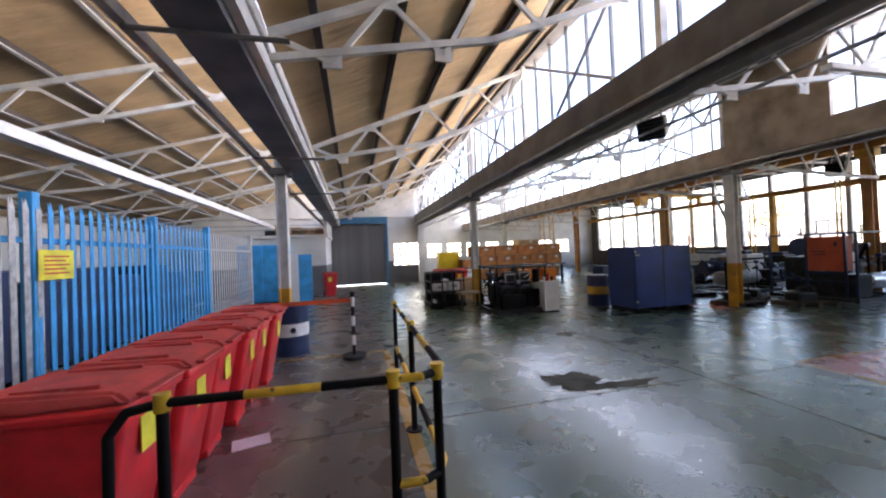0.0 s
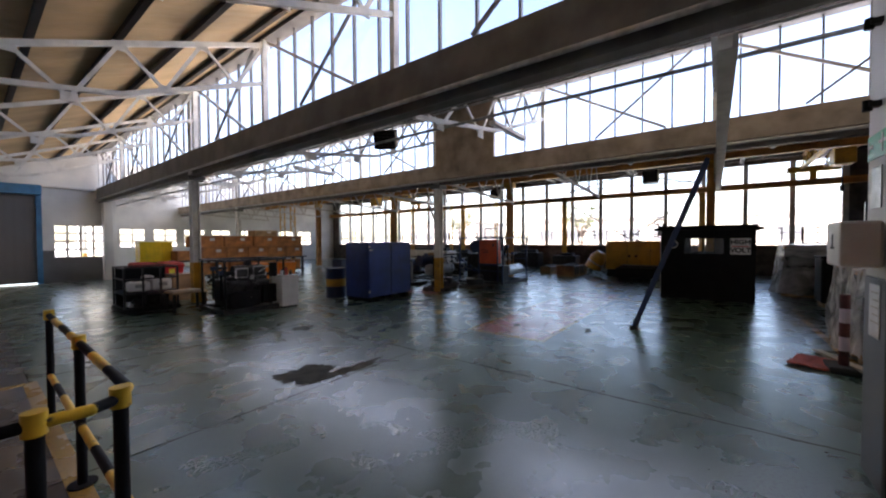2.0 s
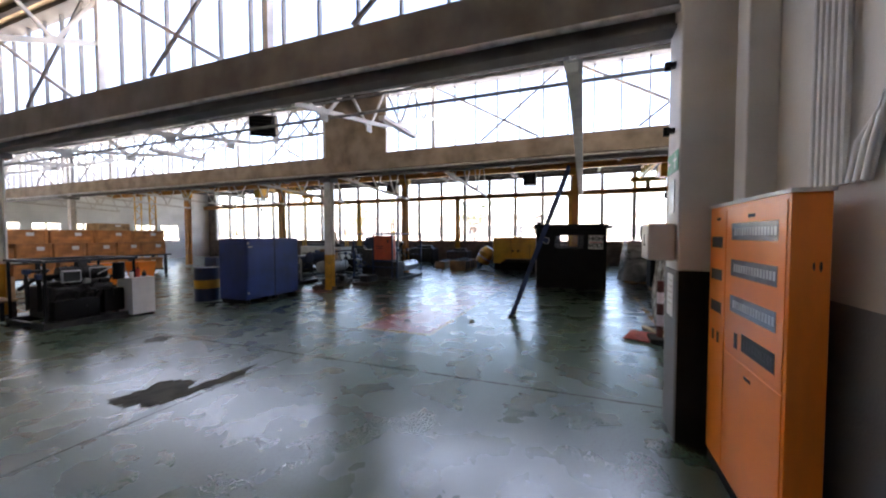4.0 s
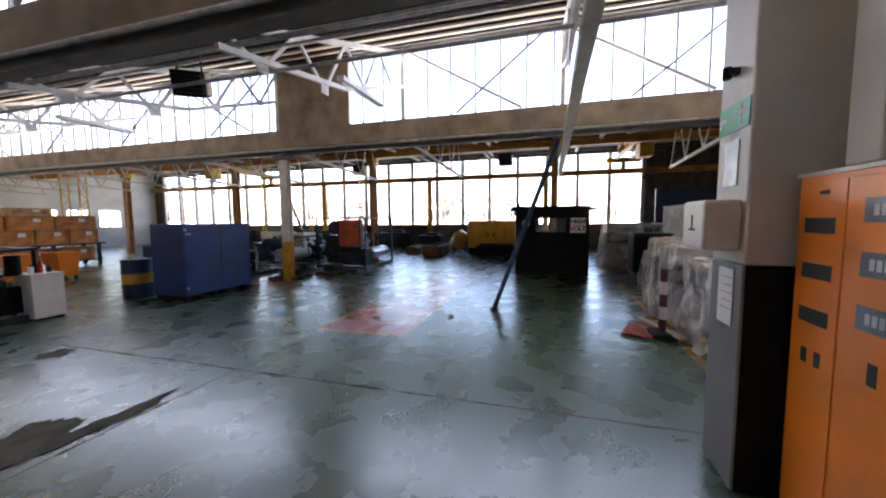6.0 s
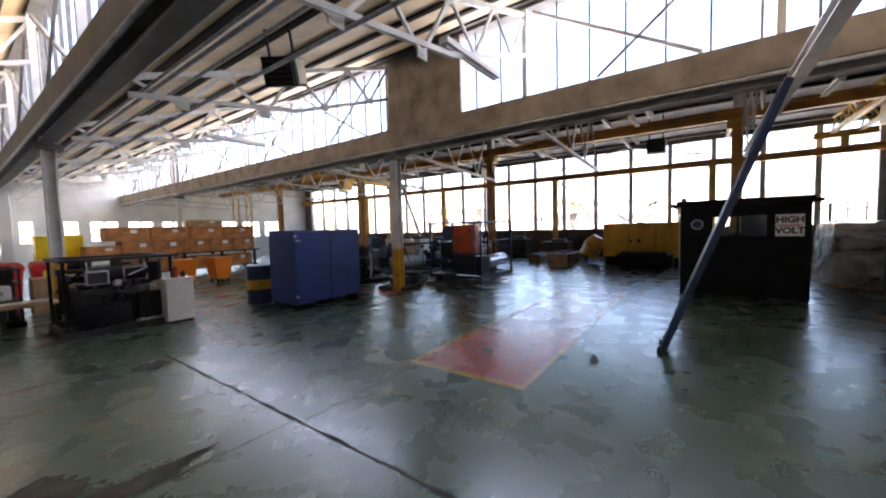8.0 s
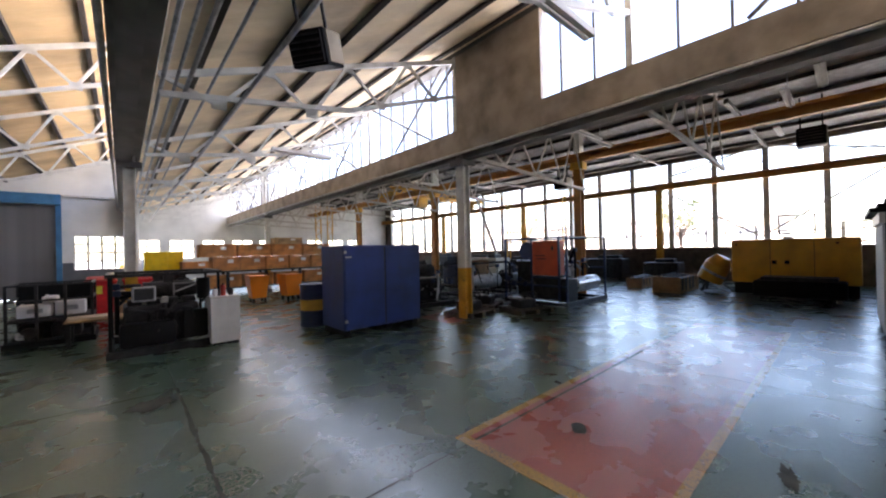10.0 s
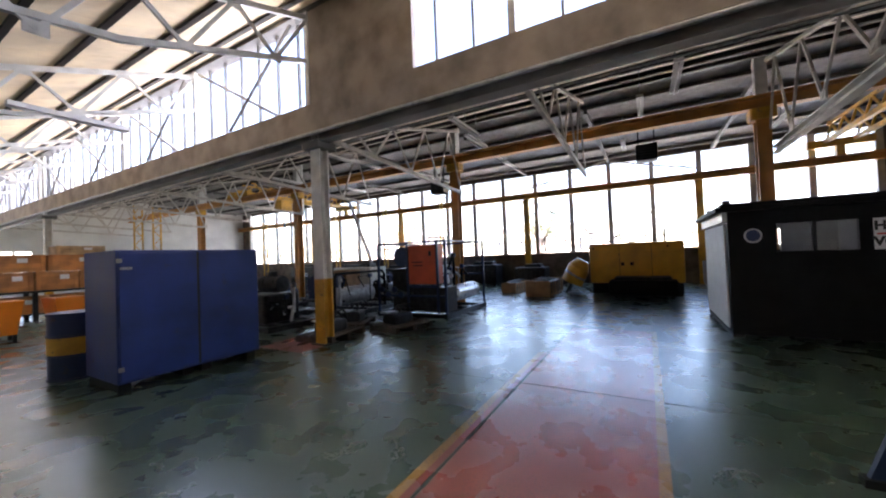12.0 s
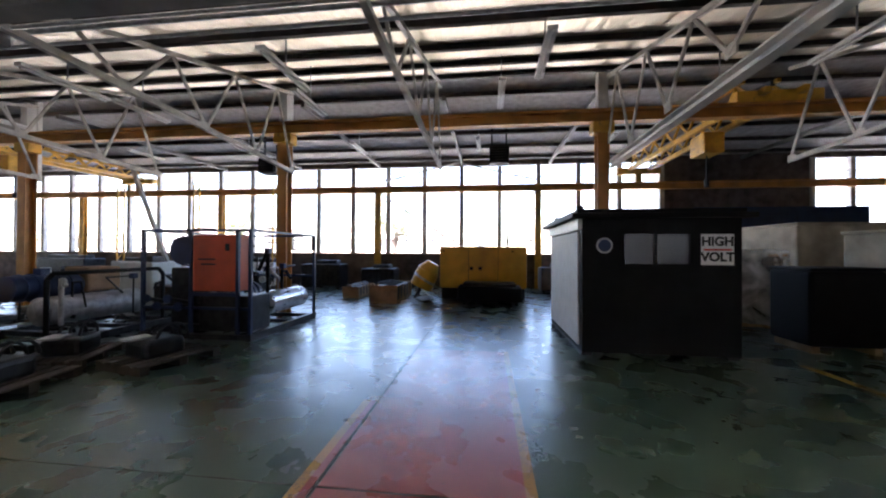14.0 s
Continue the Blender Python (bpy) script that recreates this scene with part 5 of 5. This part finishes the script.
bm = bmesh.new()
rod(bm, (0, 0.15, 0.35), (0.0, -0.1, 0.85), 0.36, 20)
rod(bm, (0, -0.1, 0.85), (0.0, -0.25, 1.1), 0.36, 20, 0.2)
part("drum", bm, M["gen"], ro, "", True)
part("drum_ring", R(((0, 0.04, 0.58), (0, 0.0, 0.64), 0.375), n=20), M["galv"], ro, "", True)
part("stand", S(((-0.3, 0.3, 0), (0, 0.1, 0.5), 0.05, 0.05), ((0.3, 0.3, 0), (0, 0.1, 0.5), 0.05, 0.05), ((0, -0.5, 0), (0, 0.1, 0.5), 0.05, 0.05), ((-0.3, 0.3, 0.03), (0.3, 0.3, 0.03), 0.05, 0.05)), M["iron"], ro)
for x, y, w, l, h, rz in ((16.9, 4.95, 0.75, 2.0, 0.5, 0), (17.9, 6.4, 0.5, 1.5, 0.35, 0)):
    ck = thing("slatted_crate", "low timber slatted crate with scrap on top", "crate", (x, y, 0), rz, "slatted crates")
    part("base", B((0, 0, 0, l, w, 0.06)), M["ply"], ck)
    for k in range(6):
        xx = k * (l - 0.1) / 5
        part("slat", B((xx, -0.02, 0.02, xx + 0.1, 0.0, h)), M["ply"], ck)
        part("slat", B((xx, w, 0.02, xx + 0.1, w + 0.02, h)), M["ply"], ck)
    part("end_board", B((-0.02, 0, 0.06, 0, w, h)), M["card"], ck)
    part("end_board", B((l, 0, 0.06, l + 0.02, w, h)), M["card"], ck)
    part("contents", B((0.05, 0.05, 0.06, l - 0.05, w - 0.05, h - 0.05)), M["iron"], ck)
    for k in range(5):
        part("scrap_bar", R(((0.1 + k * 0.3, 0.1, h), (0.4 + k * 0.3, w - 0.1, h + 0.04), 0.025)), M["iron"], ck)
for i, (x, y, w, h, m) in enumerate(((20.6, 6.0, 1.3, 0.8, "iron"), (20.7, 8.2, 1.6, 0.95, "iron"), (20.5, -0.4, 0.9, 0.9, "brick"), (20.4, 10.8, 1.5, 1.0, "paper"), (20.6, 13.0, 1.8, 0.9, "iron"), (20.5, 16.0, 2.2, 1.0, "offwhite"), (20.5, 19.5, 2.5, 1.1, "iron"), (15.2, 10.8, 1.0, 1.15, "offwhite"))):
    bx = thing("stored_machine", "shrouded machine stored along the window wall", "machine", (x, y, 0), 0, "stored machines")
    part("body", B((0, 0, 0.08, 0.9, w, h), bevel=0.04), M[m], bx)
    for ry in (0.05, w - 0.15):
        part("runner", B((0.05, ry, 0, 0.85, ry + 0.1, 0.08)), M["iron"], bx)
    part("top_gear", B((0.2, 0.2, h, 0.6, w - 0.4, h + 0.15), bevel=0.03), M["iron"], bx)

# ---- heaters and tube lights ----
for x, y, z in ((5.85, 5.5, 3.62), (18.1, 2.1, 4.1), (18.3, 9.6, 4.0)):
    ht = thing("unit_heater", "black suspended fan heater with a beige side", "heater", (x, y, z), 0, "fan heaters")
    ht.matrix_basis = pose(x, y, z + (0.04 if x < 10 else 0), 0, -20 if x < 10 else 0, 35 if x < 10 else 0) @ Matrix.Scale(0.88 if x < 10 else 1.15, 4)
    part("casing", B((-0.22, -0.25, 0, 0.22, 0.25, 0.42), bevel=0.02), M["black"], ht)
    part("side_panel", B((-0.16, -0.262, 0.04, 0.2, -0.251, 0.4)), M["canvas"], ht, "beige side panel")
    part("grille", B((-0.26, -0.22, 0.03, -0.221, 0.22, 0.39)), M["black"], ht, "black louvred grille")
    for k in range(5):
        part("louvre", B((-0.28, -0.2, 0.06 + k * 0.07, -0.261, 0.2, 0.08 + k * 0.07)), M["iron"], ht)
    part("hanger", B((-0.02, -0.2, 0.42, 0.02, -0.17, 1.2)), M["iron"], ht)
    part("hanger", B((-0.02, 0.17, 0.42, 0.02, 0.2, 1.2)), M["iron"], ht)
for i in range(3):
    for j in range(5):
        x, y = (11.9, 13.6, 17.6)[i], -1.9 + j * 3.6 + 0.5 * i
        tl = thing("tube_light", "unlit white fluorescent tube fitting on hangers", "light", (x, y, (4.0, 4.25, 4.55)[i]), 0, "tube lights")
        part("tray", B((-0.6, -0.06, 0.0, 0.6, 0.06, 0.05)), M["paper"], tl)
        part("tube", R(((-0.57, 0, -0.02), (0.57, 0, -0.02), 0.016)), M["paper"], tl)
        part("hanger", B((-0.008, -0.008, 0.05, 0.008, 0.008, (0.62, 0.92, 0.9)[i])), M["galv"], tl)
for y in (3.5, 10.7):
    tl = thing("tube_light", "white fluorescent tube fitting under the truss", "light", (7.6, y, 3.98), 0, "tube lights")
    part("tray", B((-0.75, -0.07, 0.05, 0.75, 0.07, 0.13)), M["paper"], tl)
    part("tube", R(((-0.7, 0, 0.03), (0.7, 0, 0.03), 0.018)), M["paper"], tl)

# ---- pillar, cabinet and wall services by the entrance ----
pi = thing("wall_pillar", "pale grey painted pillar with a dark grey and black foot", "pillar", (3.9, -1.95, 0), kind="structure")
part("shaft", B((0, 0, 1.42, 0.43, 0.95, 6.0), bevel=0.015), M["pillar"], pi)
part("foot", B((0.0, 0.0, 0, 0.43, 0.955, 1.42), bevel=0.012), M["wallgrey"], pi)
part("black_side", B((-0.004, 0.2, 0, 0.0, 0.94, 1.42)), M["black"], pi, "black painted side")
oc = thing("distribution_board", "tall orange steel electrical distribution cabinet", "cabinet", (2.46, -1.9, 0))
part("plinth", B((0.03, 0.02, 0, 1.37, 0.7, 0.08)), M["black"], oc)
part("body", B((0, 0, 0.08, 1.4, 0.72, 1.98), bevel=0.01), M["orange"], oc)
part("roof_lip", B((-0.02, -0.02, 1.98, 1.42, 0.76, 2.0)), M["offwhite"], oc)
part("upper_door", B((0.03, 0.722, 0.98, 0.96, 0.745, 1.95), bevel=0.008), M["orange"], oc)
part("lower_door", B((0.03, 0.722, 0.1, 0.96, 0.745, 0.96), bevel=0.008), M["orange"], oc)
part("narrow_door", B((0.99, 0.722, 0.1, 1.37, 0.745, 1.95), bevel=0.008), M["orange"], oc)
for z in (1.74, 1.5, 1.26, 1.04):
    x0, x1 = (0.12, 0.86) if z > 1.1 else (0.12, 0.62)
    w = part("breaker_window", B((x0, 0.746, z, x1, 0.752, z + 0.11)), M["clearslot"] if z > 1.1 else M["ink"], oc)
    for k in range(int((x1 - x0 - 0.03) / 0.045)):
        part("breaker", B((x0 + 0.02 + k * 0.045, 0.752, z + 0.03, x0 + 0.05 + k * 0.045, 0.757, z + 0.08)), M["galv"] if z > 1.1 else M["iron"], w)
for z in (1.68, 1.44, 1.2):
    part("meter_slot", B((1.06, 0.746, z, 1.32, 0.752, z + 0.08)), M["ink"], oc)
part("switch", B((1.1, 0.746, 0.98, 1.15, 0.756, 1.06), (1.22, 0.746, 0.98, 1.27, 0.756, 1.06), (0.7, 0.746, 1.03, 0.76, 0.754, 1.13)), M["ink"], oc)
part("latch", B((0.45, 0.746, 0.88, 0.56, 0.756, 0.9), (0.45, 0.746, 1.88, 0.56, 0.756, 1.9), (1.12, 0.746, 1.88, 1.2, 0.756, 1.9)), M["black"], oc)
part("cable_hole", R(((-0.004, 0.3, 1.62), (0.0, 0.3, 1.62), 0.02), ((-0.004, 0.18, 1.62), (0.0, 0.18, 1.62), 0.025)), M["ink"], oc)
oc.matrix_basis = pose(2.66, -1.346, 0) @ Matrix.Diagonal((0.815, 0.21, 0.965, 1))
cd = thing("wall_conduits", "bundle of grey conduits running up the cream wall", "conduit")
for k in range(6):
    part("conduit", R(((2.75 + k * 0.05, -1.42, 1.95), (2.75 + k * 0.05, -1.42, 5.4), 0.016)), M["offwhite"], cd, "", True)
for k in range(3):
    bm = bmesh.new()
    path(bm, [(2.7 - 0.05 * k, -1.42, 1.95), (2.65 - 0.05 * k, -1.42, 2.12), (2.45, -1.42, 2.28 + 0.05 * k), (-2.0, -1.42, 2.4 + 0.05 * k)], 0.02, 10)
    part("conduit", bm, M["offwhite"], cd, "", True)
bm = bmesh.new()
path(bm, [(3.3, -1.41, 5.4), (3.3, -1.39, 3.3), (3.24, -1.38, 3.2), (3.1, -1.38, 3.2), (3.05, -1.4, 3.35)], 0.022, 10)
part("downpipe", bm, M["offwhite"], cd, "", True)
single("wall_pier", B((3.45, -1.45, 1.95, 3.65, -1.28, 6.0), bevel=0.01), M["pillar"], "pale grey steel stanchion against the wall", "pier", "structure")
tl = single("wall_shelf_window", B((-3.0, -1.45, 3.2, 2.7, -1.37, 3.32), (-3.0, -1.45, 3.32, -2.9, -1.39, 4.6), (2.6, -1.45, 3.32, 2.7, -1.39, 4.6)), M["offwhite"], "white timber window frame high on the wall", "window frame", "structure")
bxp = thing("dispenser_box", "cream metal dispenser box fixed to the pillar", "dispenser", (4.1, -0.99, 1.5))
part("body", B((-0.18, 0, 0, 0.18, 0.2, 0.31), bevel=0.02), M["offwhite"], bxp)
part("mark", B((-0.05, 0.201, 0.12, 0.05, 0.204, 0.135), (-0.01, 0.201, 0.135, 0.01, 0.204, 0.22)), M["ink"], bxp)
xs = thing("exit_sign", "green and white running exit sign on the pillar", "sign", (3.9, -0.998, 1.98))
part("plate", B((0.02, 0, 0.26, 0.41, 0.005, 0.43)), M["sign_green"], xs)
part("arrow", B((0.3, 0.005, 0.34, 0.4, 0.007, 0.365), (0.37, 0.005, 0.31, 0.395, 0.007, 0.395)), M["paper"], xs)
part("figure_bar", B((0.11, 0.005, 0.29, 0.13, 0.007, 0.41), (0.07, 0.005, 0.35, 0.18, 0.007, 0.37)), M["paper"], xs)
part("notice", B((0.13, 0, -0.08, 0.31, 0.005, 0.2)), M["galv"], xs)
nt = thing("printed_notice", "white printed notice on the pillar foot", "notice", (3.99, -0.992, 1.02))
part("sheet", B((0, 0, 0, 0.2, 0.004, 0.36)), M["paper"], nt)
part("text_bars", B(*[(0.02, 0.004, 0.3 - k * 0.05, 0.16 - 0.03 * (k % 2), 0.006, 0.312 - k * 0.05) for k in range(5)]), M["frame"], nt)
for z in (3.15, 2.6):
    bl = thing("alarm_bell", "black bell fixed to the pillar", "bell", (4.1, -1.0, z), 0, "pillar bells")
    part("bracket", B((-0.03, 0, -0.02, 0.03, 0.06, 0.02)), M["iron"], bl)
    part("bell", R(((0, 0.06, 0.03), (0, 0.06, -0.04), 0.025), n=14), M["black"], bl, "", True)


# ---- wrapped goods along the south line ----
def wrapped(loc, w, d, h, seed, rz=0):
    rng = random.Random(seed)
    t = thing("wrapped_load", "machine on a pallet draped in milky plastic film", "wrapped load", loc, rz, "film-wrapped loads")
    part("pallet", B((0, 0, 0.09, w, d, 0.12), (0, 0, 0, 0.1, d, 0.09), (w - 0.1, 0, 0, w, d, 0.09), (w / 2 - 0.05, 0, 0, w / 2 + 0.05, d, 0.09)), M["ply"], t)
    part("load", B((0.1, 0.1, 0.12, w - 0.1, d - 0.1, h - 0.1), bevel=0.05), M["iron"], t)
    part("load_top", B((0.06, 0.06, h - 0.1, w * 0.9, d - 0.06, h - 0.05), bevel=0.02), M["card"], t, "brown cardboard cover")
    bm = bmesh.new()
    n, rings = 120, 14
    grid = []
    for r in range(rings):
        f = r / (rings - 1)
        row = []
        for k in range(n):
            a = k / n * math.tau
            c, s_ = math.cos(a), math.sin(a)
            q = 1 / max(abs(c), abs(s_))
            q = q * 0.75 + 0.25 * min(q, 1.1)
            fold = 1 + (0.05 + 0.16 * (1 - f)) * noise.noise((c * 3 + seed, s_ * 3, f * 1.3)) + (0.012 + 0.05 * (1 - f)) * (noise.noise((c * 9 + seed, s_ * 9, f * 2.2)) + 0.6 * noise.noise((c * 21, s_ * 21 + seed, f * 3)))
            row.append(bm.verts.new((w / 2 + q * c * w / 2 * fold * (1.1 - 0.12 * f), d / 2 + q * s_ * d / 2 * fold * (1.1 - 0.12 * f), 0.04 + (h - 0.04) * f + (0.16 * (1 - f) + 0.07) * noise.noise((c * 2.2, s_ * 2.2, seed)))))
        grid.append(row)
    for r in range(rings - 1):
        for k in range(n):
            bm.faces.new((grid[r][k], grid[r][(k + 1) % n], grid[r + 1][(k + 1) % n], grid[r + 1][k]))
    top = bm.verts.new((w / 2, d / 2, h + 0.06))
    for k in range(n):
        bm.faces.new((grid[-1][k], grid[-1][(k + 1) % n], top))
    part("film", bm, M["film"], t, "crumpled clear plastic film", True)


wrapped((6.0, -3.0, 0), 1.5, 1.25, 1.1, 1)
wrapped((7.6, -3.0, 0), 0.9, 1.3, 1.25, 2)
wrapped((8.8, -3.6, 0), 1.4, 1.2, 1.05, 3)
wrapped((14.9, -3.5, 0), 1.7, 1.8, 1.5, 4)
wrapped((10.4, -3.3, 0), 1.1, 1.2, 0.9, 5)
wrapped((8.5, -2.55, 0), 0.8, 0.85, 1.3, 6)
wrapped((4.75, -2.75, 0), 0.85, 0.8, 0.7, 7)
single("timber_plank", S(((8.0, -1.35, 0.03), (6.75, -1.62, 0.09), 0.1, 0.03)), M["canvas"], "pale timber plank lying across the bollard foot", "plank")
bm = bmesh.new()
bmesh.ops.create_grid(bm, x_segments=14, y_segments=10, size=0.5)
for v in bm.verts:
    v.co = (v.co.x * 0.62, v.co.y * 0.4, 0.03 + 0.06 * abs(noise.noise((v.co.x * 5, v.co.y * 6, 3))))
bmesh.ops.solidify(bm, geom=list(bm.faces), thickness=0.02)
single("red_rag", bm, M["rag"], "crumpled faded red cloth on the floor", "rag", loc=(7.25, -1.2, 0), rz=-20, smooth=True)
sd = thing("striped_bollard", "red and white striped post on a rubber foot", "bollard", (7.1, -1.45, 0))
for k in range(5):
    part("stripe", R(((0, 0, 0.08 + k * 0.18), (0, 0, 0.26 + k * 0.18), 0.05), n=14), M["pinkpaper"] if k % 2 else M["dark_red"], sd)
part("foot", B((-0.2, -0.16, 0, 0.2, 0.16, 0.08), bevel=0.02), M["rubber"], sd)
for i, (x, y, w, d, h, m) in enumerate(((12.9, -3.2, 0.8, 1.0, 1.2, "black"), (10.6, -4.9, 1.6, 1.1, 1.0, "black"), (12.0, -5.5, 2.4, 1.6, 1.8, "canvas"), (8.0, -5.5, 2.6, 1.4, 1.6, "canvas"), (16.0, -6.2, 2.6, 1.8, 2.1, "canvas"), (5.2, -5.0, 2.0, 1.3, 1.3, "iron"))):
    bx = thing("stored_crate", "large covered case stored in the south aisle", "case", (x, y, 0), 0, "covered cases")
    part("body", B((0, 0, 0.1, w, d, h), bevel=0.05), M[m], bx)
    part("runner", B((0.05, 0.05, 0, w - 0.05, 0.15, 0.1)), M["ply"], bx)
    part("runner", B((0.05, d - 0.15, 0, w - 0.05, d - 0.05, 0.1)), M["ply"], bx)
    part("lid", B((-0.02, -0.02, h, w + 0.02, d + 0.02, h + 0.05), bevel=0.015), M[m], bx)
part("sheet", B((0, 0, 0, 0.1, 5.2, 3.0)), M["navy"], thing("partition_screen", "dark navy partition beside the window wall", "partition", (20.2, -9.7, 0)))

# ---- outside ----
single("yard_wall", B((40, -60, -0.12, 40.3, 80, 1.6)), M["house"], "pale rendered boundary wall beyond the windows", "wall", "structure")
for k in range(3):
    hb = thing("far_building", "pale building beyond the yard", "building", (52, -20 + k * 26, -0.12), 0, "far buildings")
    part("wall", B((0, 0, 0, 10, 16, 4.5)), M["house"], hb)
    part("roof", B((-0.4, -0.4, 4.5, 10.4, 16.4, 4.9)), M["sheet"], hb)
    for j in range(4):
        part("window", B((-0.03, 1.5 + j * 3.7, 1.5, 0.0, 3.5 + j * 3.7, 3.2)), M["clearslot"], hb)
def tree(loc, h, seed):
    rng = random.Random(seed)
    t = thing("yard_tree", "thin-leaved tree in the yard outside", "tree", loc)
    bm = bmesh.new()
    rod(bm, (0, 0, 0), (0.1, 0, h * 0.45), 0.16, 8, 0.1)
    tips = []
    for k in range(14):
        a, f = rng.uniform(0, math.tau), rng.uniform(0.5, 1)
        p = Vector((0.1, 0, h * rng.uniform(0.3, 0.45)))
        q = p + Vector((math.cos(a) * h * 0.3 * f, math.sin(a) * h * 0.3 * f, h * 0.5 * f))
        rod(bm, p, q, 0.05, 6, 0.015)
        tips += [p.lerp(q, u) for u in (0.5, 0.7, 0.85, 1.0)]
    part("trunk", bm, M["brick"], t)
    bm = bmesh.new()
    for p in tips:
        for _ in range(5):
            o = p + Vector((rng.gauss(0, 0.35), rng.gauss(0, 0.35), rng.gauss(0, 0.3)))
            m = Matrix.Translation(o) @ Euler((rng.uniform(0, 6), rng.uniform(0, 6), 0)).to_matrix().to_4x4()
            bmesh.ops.create_grid(bm, x_segments=1, y_segments=1, size=0.09, matrix=m)
    part("crown", bm, M["leaf"], t)


tree((34, 9.5, -0.12), 6, 1)
tree((36, 24, -0.12), 6.5, 2)
